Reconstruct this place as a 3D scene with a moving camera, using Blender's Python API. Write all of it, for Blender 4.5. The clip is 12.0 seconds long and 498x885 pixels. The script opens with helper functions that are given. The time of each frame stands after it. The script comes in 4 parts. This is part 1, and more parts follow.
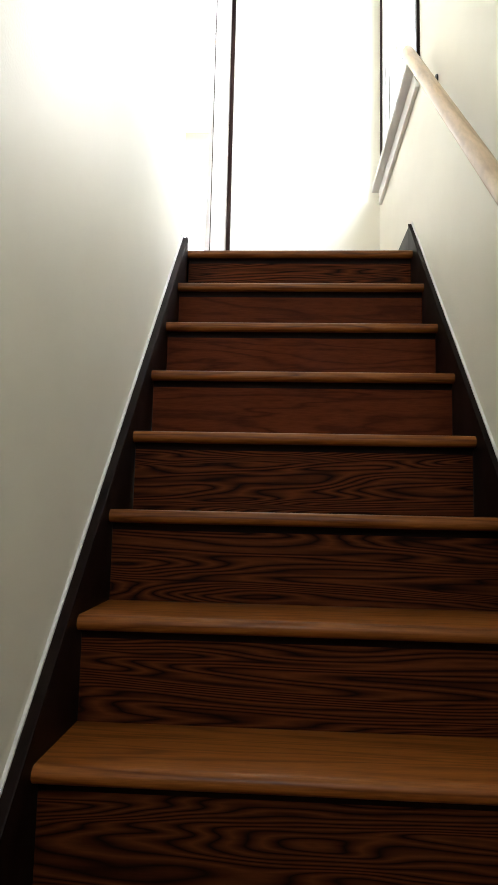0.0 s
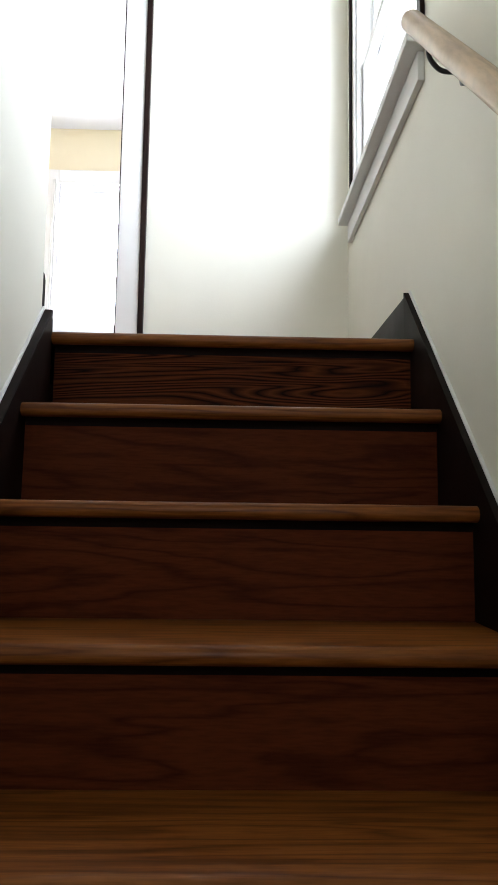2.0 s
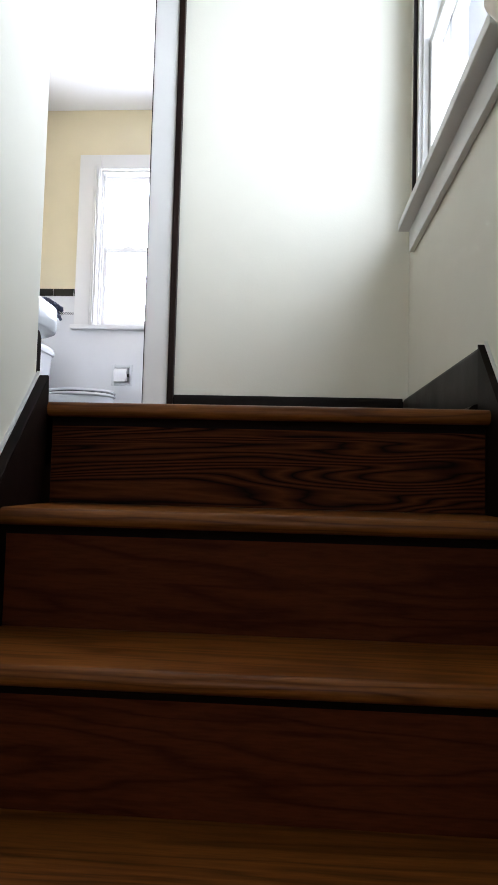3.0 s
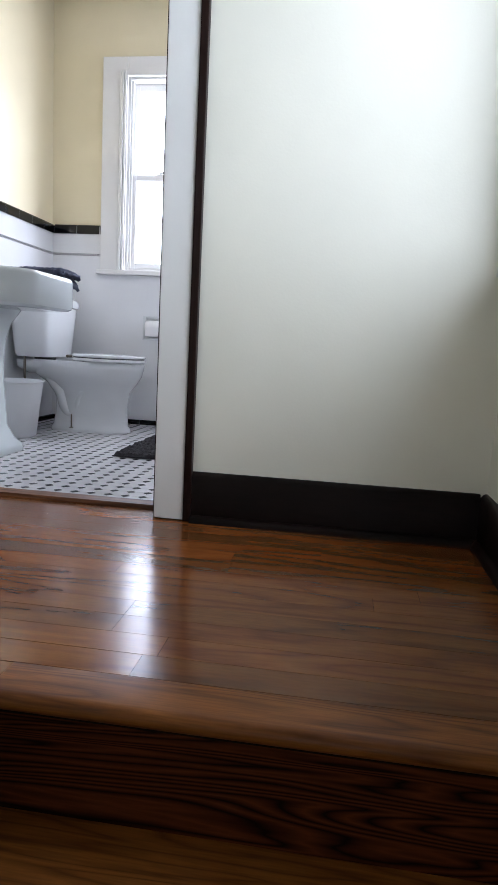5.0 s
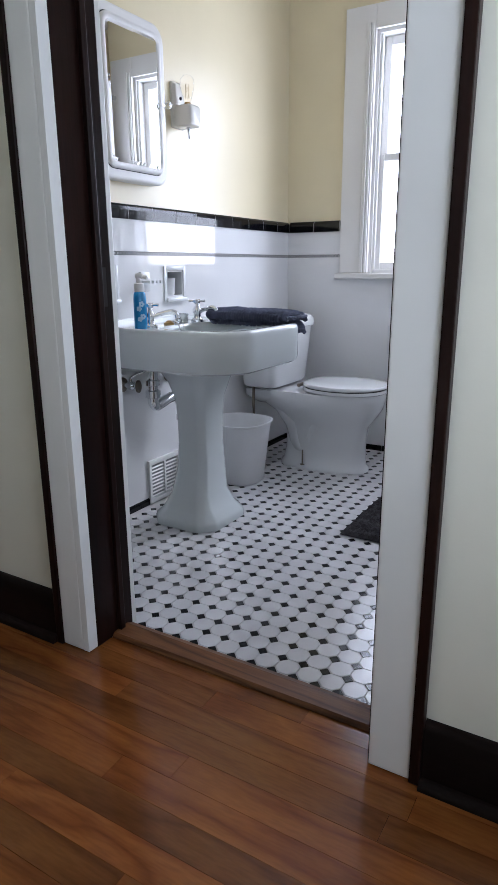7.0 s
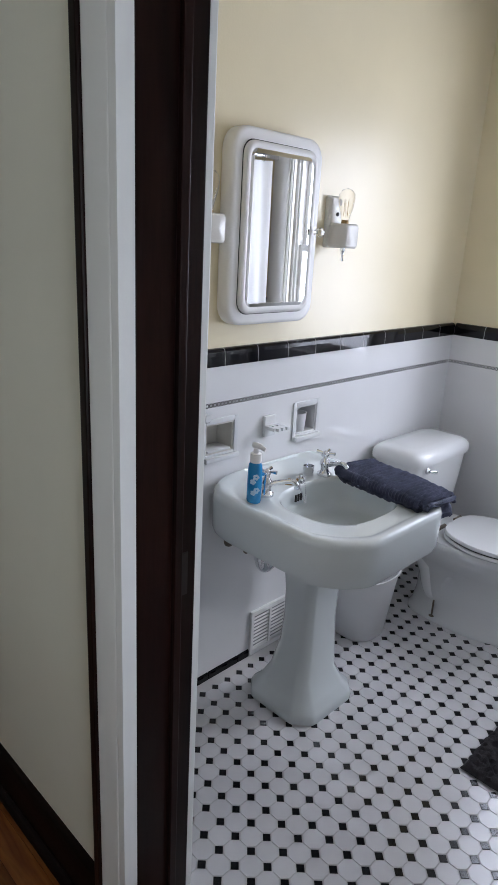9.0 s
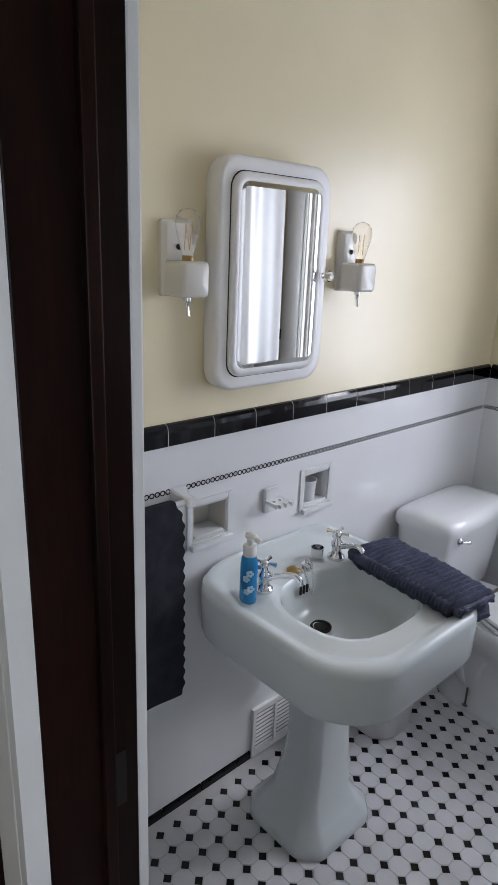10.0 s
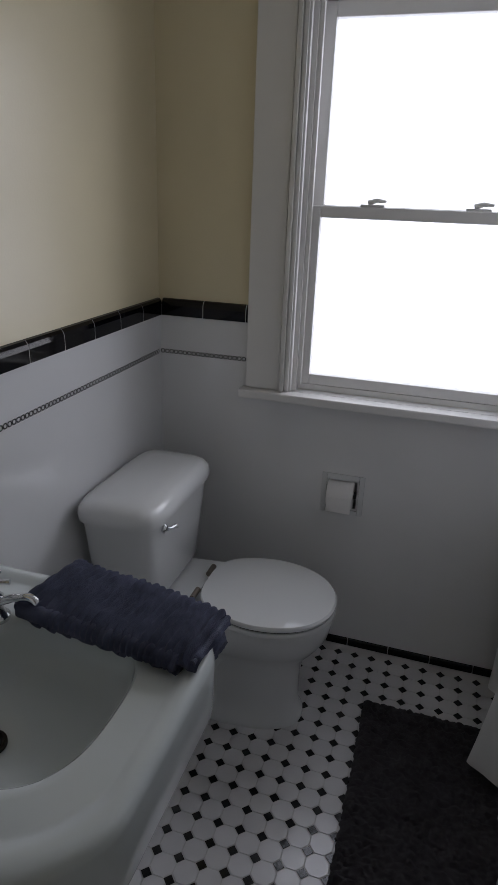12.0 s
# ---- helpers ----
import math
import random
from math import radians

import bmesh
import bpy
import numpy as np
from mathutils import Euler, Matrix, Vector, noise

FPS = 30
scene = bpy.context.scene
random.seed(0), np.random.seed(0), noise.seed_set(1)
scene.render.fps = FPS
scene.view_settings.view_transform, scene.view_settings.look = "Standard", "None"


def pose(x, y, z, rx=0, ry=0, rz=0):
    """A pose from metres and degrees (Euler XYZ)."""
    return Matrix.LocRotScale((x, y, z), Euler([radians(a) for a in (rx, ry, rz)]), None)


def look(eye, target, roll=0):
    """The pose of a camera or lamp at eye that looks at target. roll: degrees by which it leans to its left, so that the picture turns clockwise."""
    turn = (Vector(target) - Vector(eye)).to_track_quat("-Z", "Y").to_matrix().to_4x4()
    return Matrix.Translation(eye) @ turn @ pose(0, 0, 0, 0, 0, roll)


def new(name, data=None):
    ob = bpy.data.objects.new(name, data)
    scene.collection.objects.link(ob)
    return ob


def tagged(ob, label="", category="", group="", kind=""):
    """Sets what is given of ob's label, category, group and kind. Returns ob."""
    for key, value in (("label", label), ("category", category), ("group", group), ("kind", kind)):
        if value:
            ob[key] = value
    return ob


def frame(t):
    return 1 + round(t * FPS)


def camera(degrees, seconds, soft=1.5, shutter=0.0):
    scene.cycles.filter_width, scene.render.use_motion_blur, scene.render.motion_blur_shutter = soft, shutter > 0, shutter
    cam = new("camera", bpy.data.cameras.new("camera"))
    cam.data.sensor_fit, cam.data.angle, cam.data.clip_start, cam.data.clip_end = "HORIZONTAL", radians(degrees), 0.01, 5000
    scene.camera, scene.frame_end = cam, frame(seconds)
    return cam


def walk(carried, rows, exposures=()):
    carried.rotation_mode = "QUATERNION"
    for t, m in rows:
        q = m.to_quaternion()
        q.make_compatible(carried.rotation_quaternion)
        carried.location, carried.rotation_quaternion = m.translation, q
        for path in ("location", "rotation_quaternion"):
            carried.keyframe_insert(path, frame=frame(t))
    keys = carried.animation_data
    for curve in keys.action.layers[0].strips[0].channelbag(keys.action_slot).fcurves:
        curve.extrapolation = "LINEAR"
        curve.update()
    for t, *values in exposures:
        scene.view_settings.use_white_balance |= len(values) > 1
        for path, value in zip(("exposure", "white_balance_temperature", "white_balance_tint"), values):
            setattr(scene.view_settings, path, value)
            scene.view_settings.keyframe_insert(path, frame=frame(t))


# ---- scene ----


# ---------- camera ----------
cam = camera(42.8, 12.0)
PATH = [
    (0, (0.011, -2.232, -0.963), (-0.1, -0.248, -0.741), 1.3),
    (0.5, (-0.014, -1.946, -0.848), (-0.113, 0.04, -0.631), 4.5),
    (1, (0.052, -1.709, -0.701), (-0.061, 0.275, -0.479), 1.9),
    (1.5, (0.052, -1.497, -0.553), (-0.182, 0.48, -0.355), 2.6),
    (2, (0.055, -1.401, -0.399), (0.105, 0.586, -0.182), 0.8),
    (2.5, (0.101, -1.285, -0.231), (0.083, 0.704, -0.026), -1.5),
    (2.7, (0.103, -1.23, -0.206), (0.024, 0.761, -0.037), -0.1),
    (4.3, (0.062, -0.907, 0.368), (-0.083, 1.079, 0.185), 4.0),
    (4.5, (0.049, -0.839, 0.403), (-0.104, 1.138, 0.143), 2.7),
    (5, (0.086, -0.737, 0.473), (-0.18, 1.224, 0.18), 3.0),
    (5.5, (0.064, -0.531, 0.634), (-0.581, 1.326, 0.268), 1.4),
    (6, (-0.012, -0.343, 0.692), (-0.759, 1.475, 0.321), 2.5),
    (6.5, (0.001, -0.261, 0.868), (-0.749, 1.538, 0.419), 1.9),
    (7, (-0.055, -0.11, 0.949), (-1.041, 1.546, 0.416), -0.4),
    (7.2, (-0.077, -0.055, 0.931), (-1.131, 1.553, 0.379), -0.2),
    (9, (-0.312, 0.349, 1.518), (-1.636, 1.716, 0.905), 3.1),
    (9.5, (-0.397, 0.477, 1.618), (-1.728, 1.845, 1.018), 1.8),
    (10, (-0.514, 0.677, 1.616), (-1.91, 1.982, 1.025), 2.3),
    (10.5, (-0.627, 0.759, 1.587), (-1.997, 2.076, 0.964), 3.5),
    (11, (-0.796, 0.863, 1.571), (-1.712, 2.522, 0.932), 3.0),
    (11.5, (-0.851, 0.995, 1.537), (-1.44, 2.76, 0.804), 4.0),
    (12, (-0.831, 1.21, 1.519), (-1.368, 2.994, 0.793), 2.1),
]
walk(cam, [(t, look(eye, target, roll)) for t, eye, target, roll in PATH],
     [(0, 1.6, 6300, 10), (0.5, 1.35, 6300, 10), (1.0, 1.1, 6250, 10), (1.5, 0.92, 6100, 10), (2.5, 0.34, 5950, 10), (4.5, -0.20, 5800, 10), (5.5, -0.38, 5780, 10), (7.0, -0.75, 5700, 10),
      (9.0, -0.97, 5930, 10), (10.0, -1.21, 6030, 10), (10.5, -1.30, 6030, 10), (11.0, -1.48, 6100, 10), (11.5, -1.80, 5950, 10), (12.0, -2.62, 6250, 10)])

# ---------- plan, in metres ----------
RISE, RUN, NOSE = 0.192, 0.18, 0.03
STEPS = 13
XL, YW, ZB = -1.774, 3.216, -0.05          # bathroom: west wall, window wall, floor
D, DB = 0.921, 1.065                        # hall face and bathroom face of the door wall
XR = 0.482                                 # east wall
SL, SR = -0.356, 0.463                     # faces of the two stair skirts
PW = -0.381                                # stair partition, stair side
HS = 0.005                                 # hall side wall
HX = -2.6                                  # hall end
CEIL = 2.50
JL, JR = -1.136, -0.390                    # door jamb faces
DOORH = 2.05
BASE = 0.136
ZLOW = -STEPS * RISE
YLOW = -STEPS * RUN
YEND = -3.6
BX = 0.482                                 # bathroom east wall

# ---------- world and light ----------
world = bpy.data.worlds.new("world")
scene.world = world
world.use_nodes = True
wt = world.node_tree
sky = wt.nodes.new("ShaderNodeTexSky")
sky.sky_type, sky.sun_disc = "NISHITA", False
sky.sun_elevation, sky.sun_rotation = radians(35), radians(40)
wt.nodes["Background"].inputs["Strength"].default_value = 0.12
wt.links.new(sky.outputs[0], wt.nodes["Background"].inputs["Color"])


def area(name, m, w, h, power, color):
    d = bpy.data.lights.new(name, "AREA")
    d.shape, d.size, d.size_y, d.energy, d.color = "RECTANGLE", w, h, power, color
    ob = new(name, d)
    ob.matrix_world = m
    return ob


sun_data = bpy.data.lights.new("sun", "SUN")
sun_data.energy, sun_data.angle, sun_data.color = 1.0, radians(12), (1, 0.96, 0.9)
new("sun", sun_data).matrix_world = look((4, 8, 6), (0, 0, 0))
area("window_light", look((-0.94, YW + 0.22, 1.50), (-0.94, 0, 1.32)), 0.78, 1.24, 46, (0.895, 0.90, 1.0))
area("stair_window_light", look((XR + 0.25, 0.40, 1.3), (-1, 0.40, 1.0)), 0.84, 1.15, 23, (0.90, 0.94, 1.0))
# Unseen fill lamp, added to brighten the stairwell walls and treads.
area("stair_foot_fill_light", look((0.03, YEND - 0.05, 0.75), (0.03, -0.9, -0.55)), 0.7, 1.1, 5.2, (1.0, 0.97, 0.92))


# ---------- materials ----------
def nodes_of(name):
    m = bpy.data.materials.new(name)
    m.use_nodes = True
    t = m.node_tree
    return m, t, t.nodes["Principled BSDF"]


def node(t, kind, **ins):
    n = t.nodes.new(kind)
    for k, v in ins.items():
        n.inputs[k.replace("_", " ")].default_value = v
    return n


def ramp(t, src, stops):
    r = t.nodes.new("ShaderNodeValToRGB")
    e = r.color_ramp.elements
    while len(e) < len(stops):
        e.new(0.5)
    for el, (p, c) in zip(e, stops):
        el.position, el.color = p, (*c, 1)
    t.links.new(src, r.inputs[0])
    return r.outputs[0]


def coords(t, scale, offset=True):
    """World-sized object coordinates, shifted by a random amount for each object."""
    tc = t.nodes.new("ShaderNodeNewGeometry")
    mp = t.nodes.new("ShaderNodeMapping")
    mp.inputs["Scale"].default_value = scale
    t.links.new(tc.outputs["Position"], mp.inputs["Vector"])
    if offset:
        oi = t.nodes.new("ShaderNodeObjectInfo")
        mul = t.nodes.new("ShaderNodeMath")
        mul.operation = "MULTIPLY"
        mul.inputs[1].default_value = 37.0
        t.links.new(oi.outputs["Random"], mul.inputs[0])
        cmb = t.nodes.new("ShaderNodeCombineXYZ")
        t.links.new(mul.outputs[0], cmb.inputs[0])
        t.links.new(mul.outputs[0], cmb.inputs[1])
        t.links.new(cmb.outputs[0], mp.inputs["Location"])
    return mp.outputs[0]


def bump(t, b, src, strength, dist):
    n = node(t, "ShaderNodeBump", Strength=strength, Distance=dist)
    t.links.new(src, n.inputs["Height"])
    t.links.new(n.outputs[0], b.inputs["Normal"])
    return n


def paint(name, color, rough=0.5, vary=0.06, grain=220.0, depth=0.0004, big=3.0, coat=0.0):
    m, t, b = nodes_of(name)
    n1 = node(t, "ShaderNodeTexNoise", Scale=big, Detail=4.0)
    t.links.new(coords(t, (1, 1, 1), False), n1.inputs["Vector"])
    lo = tuple(c * (1 - vary) for c in color)
    hi = tuple(min(1, c * (1 + vary)) for c in color)
    t.links.new(ramp(t, n1.outputs["Fac"], [(0.3, lo), (0.7, hi)]), b.inputs["Base Color"])
    n2 = node(t, "ShaderNodeTexNoise", Scale=grain, Detail=3.0)
    t.links.new(coords(t, (1, 1, 1), False), n2.inputs["Vector"])
    bump(t, b, n2.outputs["Fac"], 0.5, depth)
    b.inputs["Roughness"].default_value = rough
    b.inputs["Coat Weight"].default_value = coat
    return m


def wood(name, light, mid, dark, along=(1, 8, 8), rings=16.0, rough=0.35, coat=0.3, fine=0.35, spread=0.25, spec=0.5, pores=0.25, wiggle=1.5, plainer=False):
    """Sawn board: contour rings of a stretched noise, fine pores along the grain, and a tone of its own for each board."""
    m, t, b = nodes_of(name)
    v = coords(t, along)
    n = node(t, "ShaderNodeTexNoise", Scale=0.9, Detail=wiggle, Roughness=0.5, Distortion=0.35)
    t.links.new(v, n.inputs["Vector"])
    k = t.nodes.new("ShaderNodeMath")
    k.operation, k.inputs[1].default_value = "MULTIPLY", rings
    t.links.new(n.outputs["Fac"], k.inputs[0])
    f = t.nodes.new("ShaderNodeMath")
    f.operation = "FRACT"
    t.links.new(k.outputs[0], f.inputs[0])
    col = ramp(t, f.outputs[0], [(0.0, dark), (0.22, mid), (0.5, light), (0.8, mid), (1.0, dark)])
    if plainer:
        pl = t.nodes.new("ShaderNodeMixRGB")
        o2 = t.nodes.new("ShaderNodeObjectInfo")
        t.links.new(ramp(t, o2.outputs["Random"], [(0.25, (0.25,) * 3), (0.6, (1, 1, 1))]), pl.inputs[0])
        pl.inputs[1].default_value = (*(0.5 * x + 0.5 * y for x, y in zip(mid, light)), 1)
        t.links.new(col, pl.inputs[2])
        col = pl.outputs[0]
    p = node(t, "ShaderNodeTexNoise", Scale=60.0, Detail=3.0)
    t.links.new(coords(t, tuple(a * 0.4 for a in along)), p.inputs["Vector"])
    mix = t.nodes.new("ShaderNodeMixRGB")
    mix.blend_type = "MULTIPLY"
    mix.inputs[0].default_value = fine
    t.links.new(col, mix.inputs[1])
    t.links.new(ramp(t, p.outputs["Fac"], [(0.35, (0.45, 0.45, 0.45)), (0.6, (1, 1, 1))]), mix.inputs[2])
    oi = t.nodes.new("ShaderNodeObjectInfo")
    tone = t.nodes.new("ShaderNodeMixRGB")
    tone.blend_type = "MULTIPLY"
    tone.inputs[0].default_value = 1.0
    t.links.new(mix.outputs[0], tone.inputs[1])
    t.links.new(ramp(t, oi.outputs["Random"], [(0.0, (1 - spread,) * 3), (1.0, (1 + spread * 0.4, 1, 1 - spread * 0.2))]), tone.inputs[2])
    t.links.new(tone.outputs[0], b.inputs["Base Color"])
    bump(t, b, p.outputs["Fac"], pores, 0.0004)
    wear = node(t, "ShaderNodeTexNoise", Scale=7.0, Detail=5.0)
    t.links.new(coords(t, (1, 1, 1), False), wear.inputs["Vector"])
    t.links.new(ramp(t, wear.outputs["Fac"], [(0.35, (rough * 0.9,) * 3), (0.7, (rough * 1.15,) * 3)]), b.inputs["Roughness"])
    b.inputs["Coat Weight"].default_value = coat
    b.inputs["Coat Roughness"].default_value = 0.16
    b.inputs["Specular IOR Level"].default_value = spec
    return m


def plain(name, color, rough=0.4, metal=0.0, coat=0.0, trans=0.0, ior=1.45, alpha=1.0):
    m, t, b = nodes_of(name)
    b.inputs["Base Color"].default_value = (*color, 1)
    b.inputs["Roughness"].default_value = rough
    b.inputs["Metallic"].default_value = metal
    b.inputs["Coat Weight"].default_value = coat
    b.inputs["Transmission Weight"].default_value = trans
    b.inputs["IOR"].default_value = ior
    b.inputs["Alpha"].default_value = alpha
    return m


def cloth(name, color, ridge=(60, 60, 60), depth=0.004):
    m, t, b = nodes_of(name)
    v = coords(t, (1, 1, 1), False)
    n = node(t, "ShaderNodeTexNoise", Scale=420.0, Detail=3.0)
    n2 = node(t, "ShaderNodeTexNoise", Scale=26.0, Detail=4.0)
    t.links.new(v, n.inputs["Vector"])
    t.links.new(v, n2.inputs["Vector"])
    t.links.new(ramp(t, n2.outputs["Fac"], [(0.3, tuple(c * 0.7 for c in color)), (0.7, tuple(c * 1.35 for c in color))]), b.inputs["Base Color"])
    bump(t, b, n.outputs["Fac"], 0.9, depth)
    b.inputs["Roughness"].default_value = 0.95
    b.inputs["Sheen Weight"].default_value = 0.05
    b.inputs["Specular IOR Level"].default_value = 0.1
    return m


M_HALL = paint("hall_plaster", (0.825, 0.800, 0.692), 0.55, 0.03, 160, 0.0006)
M_BATHWALL = paint("bath_plaster", (0.78, 0.692, 0.475), 0.33, 0.03, 160, 0.0006)
M_CEIL = paint("ceiling_paint", (0.84, 0.84, 0.83), 0.7, 0.02)
M_WHITE = paint("white_trim_paint", (0.79, 0.78, 0.76), 0.38, 0.03, 90, 0.0005)
M_SILLGREY = paint("sill_paint", (0.74, 0.74, 0.72), 0.4, 0.04, 90, 0.0005)
M_DARK = wood("dark_stained_trim", (0.018, 0.007, 0.005), (0.013, 0.005, 0.004), (0.008, 0.004, 0.003), (6, 6, 0.6), 6, 0.36, 0.0, 0.5, 0.15, 0.14)
M_DARKX = wood("dark_stained_baseboard", (0.012, 0.006, 0.005), (0.010, 0.005, 0.004), (0.007, 0.004, 0.003), (0.6, 6, 6), 6, 0.45, 0.0, 0.5, 0.15, 0.10)
M_RISER = wood("riser_pine", (0.125, 0.034, 0.010), (0.062, 0.016, 0.005), (0.011, 0.004, 0.002), (0.85, 4, 9.5), 38, 0.55, 0.0, 0.4, 0.15, 0.05, 0.15, 2.6)
M_RISERP = wood("riser_pine_plain", (0.118, 0.029, 0.009), (0.105, 0.025, 0.008), (0.066, 0.015, 0.005), (1.3, 3, 12), 9, 0.55, 0.0, 0.4, 0.2, 0.05, 0.2, 3.5)
M_TREAD = wood("tread_oak", (0.285, 0.102, 0.019), (0.235, 0.079, 0.014), (0.135, 0.041, 0.007), (0.9, 14, 14), 11, 0.38, 0.0, 0.45, 0.2, 0.23, 0.15, 3.0)
M_FLOOR = wood("floor_oak", (0.222, 0.081, 0.020), (0.190, 0.065, 0.016), (0.135, 0.042, 0.011), (1.0, 7, 7), 7.0, 0.17, 0.0, 0.30, 0.30, 0.34, 0.05, 3.2)
M_THRESH = wood("threshold_oak", (0.165, 0.070, 0.024), (0.130, 0.053, 0.018), (0.07, 0.026, 0.009), (1.0, 12, 12), 7, 0.5, 0.0, 0.4, 0.1, 0.25)
M_RAIL = wood("rail_maple", (0.66, 0.49, 0.30), (0.60, 0.43, 0.25), (0.50, 0.35, 0.20), (8, 1, 1), 9, 0.4, 0.2, 0.3, 0.1)
M_PORC = plain("vitreous_china", (0.72, 0.73, 0.73), 0.08, coat=0.5)
M_SINK = plain("enamel", (0.66, 0.705, 0.705), 0.12, coat=0.4)
# Cream-grey sconce porcelain; its colour also carries the soap niche's warm shade.
M_SCONCE = plain("cream_shade_porcelain", (0.62, 0.60, 0.545), 0.2, coat=0.2)
M_PLAST = plain("white_plastic", (0.82, 0.81, 0.79), 0.3)
M_FROST = plain("frosted_plastic", (0.86, 0.86, 0.86), 0.5, trans=0.25)
M_CHROME = plain("chrome", (0.75, 0.76, 0.78), 0.12, 1.0)
M_BRASS = plain("brass", (0.42, 0.28, 0.12), 0.35, 1.0)
M_BLACKT = paint("black_glazed_tile", (0.004, 0.004, 0.006), 0.06, 0.3, 12, 0.0003, 14, 0.0)
M_BLACKT.node_tree.nodes["Principled BSDF"].inputs["Specular IOR Level"].default_value = 0.3
M_BLACKM = paint("black_floor_tile", (0.007, 0.007, 0.009), 0.14, 0.3, 200, 0.0003)
M_WHITET = paint("white_floor_tile", (0.64, 0.63, 0.635), 0.22, 0.05, 200, 0.0003, 9)
M_GROUT = paint("grey_grout", (0.57, 0.555, 0.54), 0.9, 0.15, 300, 0.001, 6)
M_PALEGROUT = paint("pale_grout", (0.66, 0.65, 0.63), 0.9, 0.1, 300, 0.001, 6)
M_WALLT = paint("white_wall_tile", (0.79, 0.79, 0.79), 0.055, 0.02, 9, 0.0004, 5, 0.6)
M_MIRROR = plain("mirror_silver", (0.92, 0.93, 0.93), 0.01, 1.0)
M_GLASS = plain("clear_glass", (1, 1, 1), 0.0, trans=1.0)
M_AMBER = plain("bulb_glass", (1.0, 0.98, 0.94), 0.0, trans=1.0, ior=1.12)
M_BLACK = plain("black_metal", (0.02, 0.02, 0.02), 0.4)
M_TOWEL = cloth("slate_terry", (0.066, 0.073, 0.112), depth=0.0016)
M_HEM = cloth("slate_hem", (0.11, 0.12, 0.17))
M_TOWEL2 = cloth("charcoal_terry", (0.024, 0.025, 0.034))
M_MAT = cloth("charcoal_bath_mat", (0.048, 0.044, 0.048), depth=0.008)
M_CURTAIN = paint("white_curtain", (0.84, 0.84, 0.84), 0.7, 0.02, 300, 0.0005)
M_PAPER = paint("tissue_paper", (0.85, 0.84, 0.82), 0.9, 0.02, 200, 0.0008)
M_BLUE = plain("blue_bottle", (0.025, 0.25, 0.55), 0.2, coat=0.5)
M_BLUEL = plain("pale_blossom_print", (0.42, 0.64, 0.78), 0.3)
# Rubber, and the black painted in for shade inside gaps and holes.
M_RUBBERGAP = plain("rubber_and_gap_black", (0.02, 0.02, 0.02), 0.6)
M_RUST = plain("tarnished_metal", (0.20, 0.17, 0.14), 0.4, 0.9)
M_OLDMETAL = plain("blackened_metal", (0.03, 0.026, 0.023), 0.5, 0.6)
M_VENTBACK = plain("grey_duct", (0.30, 0.30, 0.31), 0.6)
M_GRASS = paint("grass", (0.08, 0.11, 0.04), 0.9, 0.3, 40, 0.01, 0.7)


# ---------- mesh helpers ----------
def ob_from(name, bm, material, parent=None, label="", smooth=False, bev=0.0):
    if bev:
        bmesh.ops.bevel(bm, geom=bm.edges[:], offset=bev, segments=2, profile=0.6, affect="EDGES", clamp_overlap=True)
    bmesh.ops.recalc_face_normals(bm, faces=bm.faces[:])
    me = bpy.data.meshes.new(name)
    bm.to_mesh(me)
    bm.free()
    me.materials.append(material)
    if smooth:
        me.shade_smooth()
        me.set_sharp_from_angle(angle=radians(40))
    ob = new(name, me)
    if parent:
        ob.parent = parent
        ob.matrix_parent_inverse = parent.matrix_world.inverted()
    if label:
        ob["label"] = label
    return ob


def part(name, bm, material, parent, label="", smooth=True, bev=0.0):
    return ob_from(name, bm, material, parent, label, smooth, bev)


def base(name, x, y, z, label, category, group=""):
    e = new(name)
    e.matrix_world = pose(x, y, z)
    bpy.context.view_layer.update()
    return tagged(e, label, category, group)


def setting(ob, label, category="structure"):
    return tagged(ob, label, category, kind="structure")


def box(bm, x0, y0, z0, x1, y1, z1):
    v = [bm.verts.new(c) for c in ((x0, y0, z0), (x1, y0, z0), (x1, y1, z0), (x0, y1, z0), (x0, y0, z1), (x1, y0, z1), (x1, y1, z1), (x0, y1, z1))]
    for q in ((3, 2, 1, 0), (4, 5, 6, 7), (0, 1, 5, 4), (1, 2, 6, 5), (2, 3, 7, 6), (3, 0, 4, 7)):
        bm.faces.new([v[i] for i in q])
    return bm


def bx(*a):
    return box(bmesh.new(), *a)


def loft(rings, cap0=True, cap1=True, bm=None, closed=True):
    bm = bm or bmesh.new()
    vs = [[bm.verts.new(p) for p in r] for r in rings]
    n = len(vs[0])
    for a, b in zip(vs, vs[1:]):
        for i in range(n if closed else n - 1):
            j = (i + 1) % n
            bm.faces.new((a[i], a[j], b[j], b[i]))
    if cap0:
        bm.faces.new(vs[0][::-1])
    if cap1:
        bm.faces.new(vs[-1])
    return bm


def sring(cx, cy, rx, ry, z, n=2.0, count=40):
    out = []
    for i in range(count):
        a = 2 * math.pi * i / count
        c, s = math.cos(a), math.sin(a)
        k = (abs(c) ** n + abs(s) ** n) ** (-1 / n)
        out.append((cx + rx * c * k, cy + ry * s * k, z))
    return out


def lathe(profile, x, y, z, count=24, bm=None, cap0=True, cap1=True):
    return loft([sring(x, y, r, r, z + h, 2, count) for r, h in profile], cap0, cap1, bm)


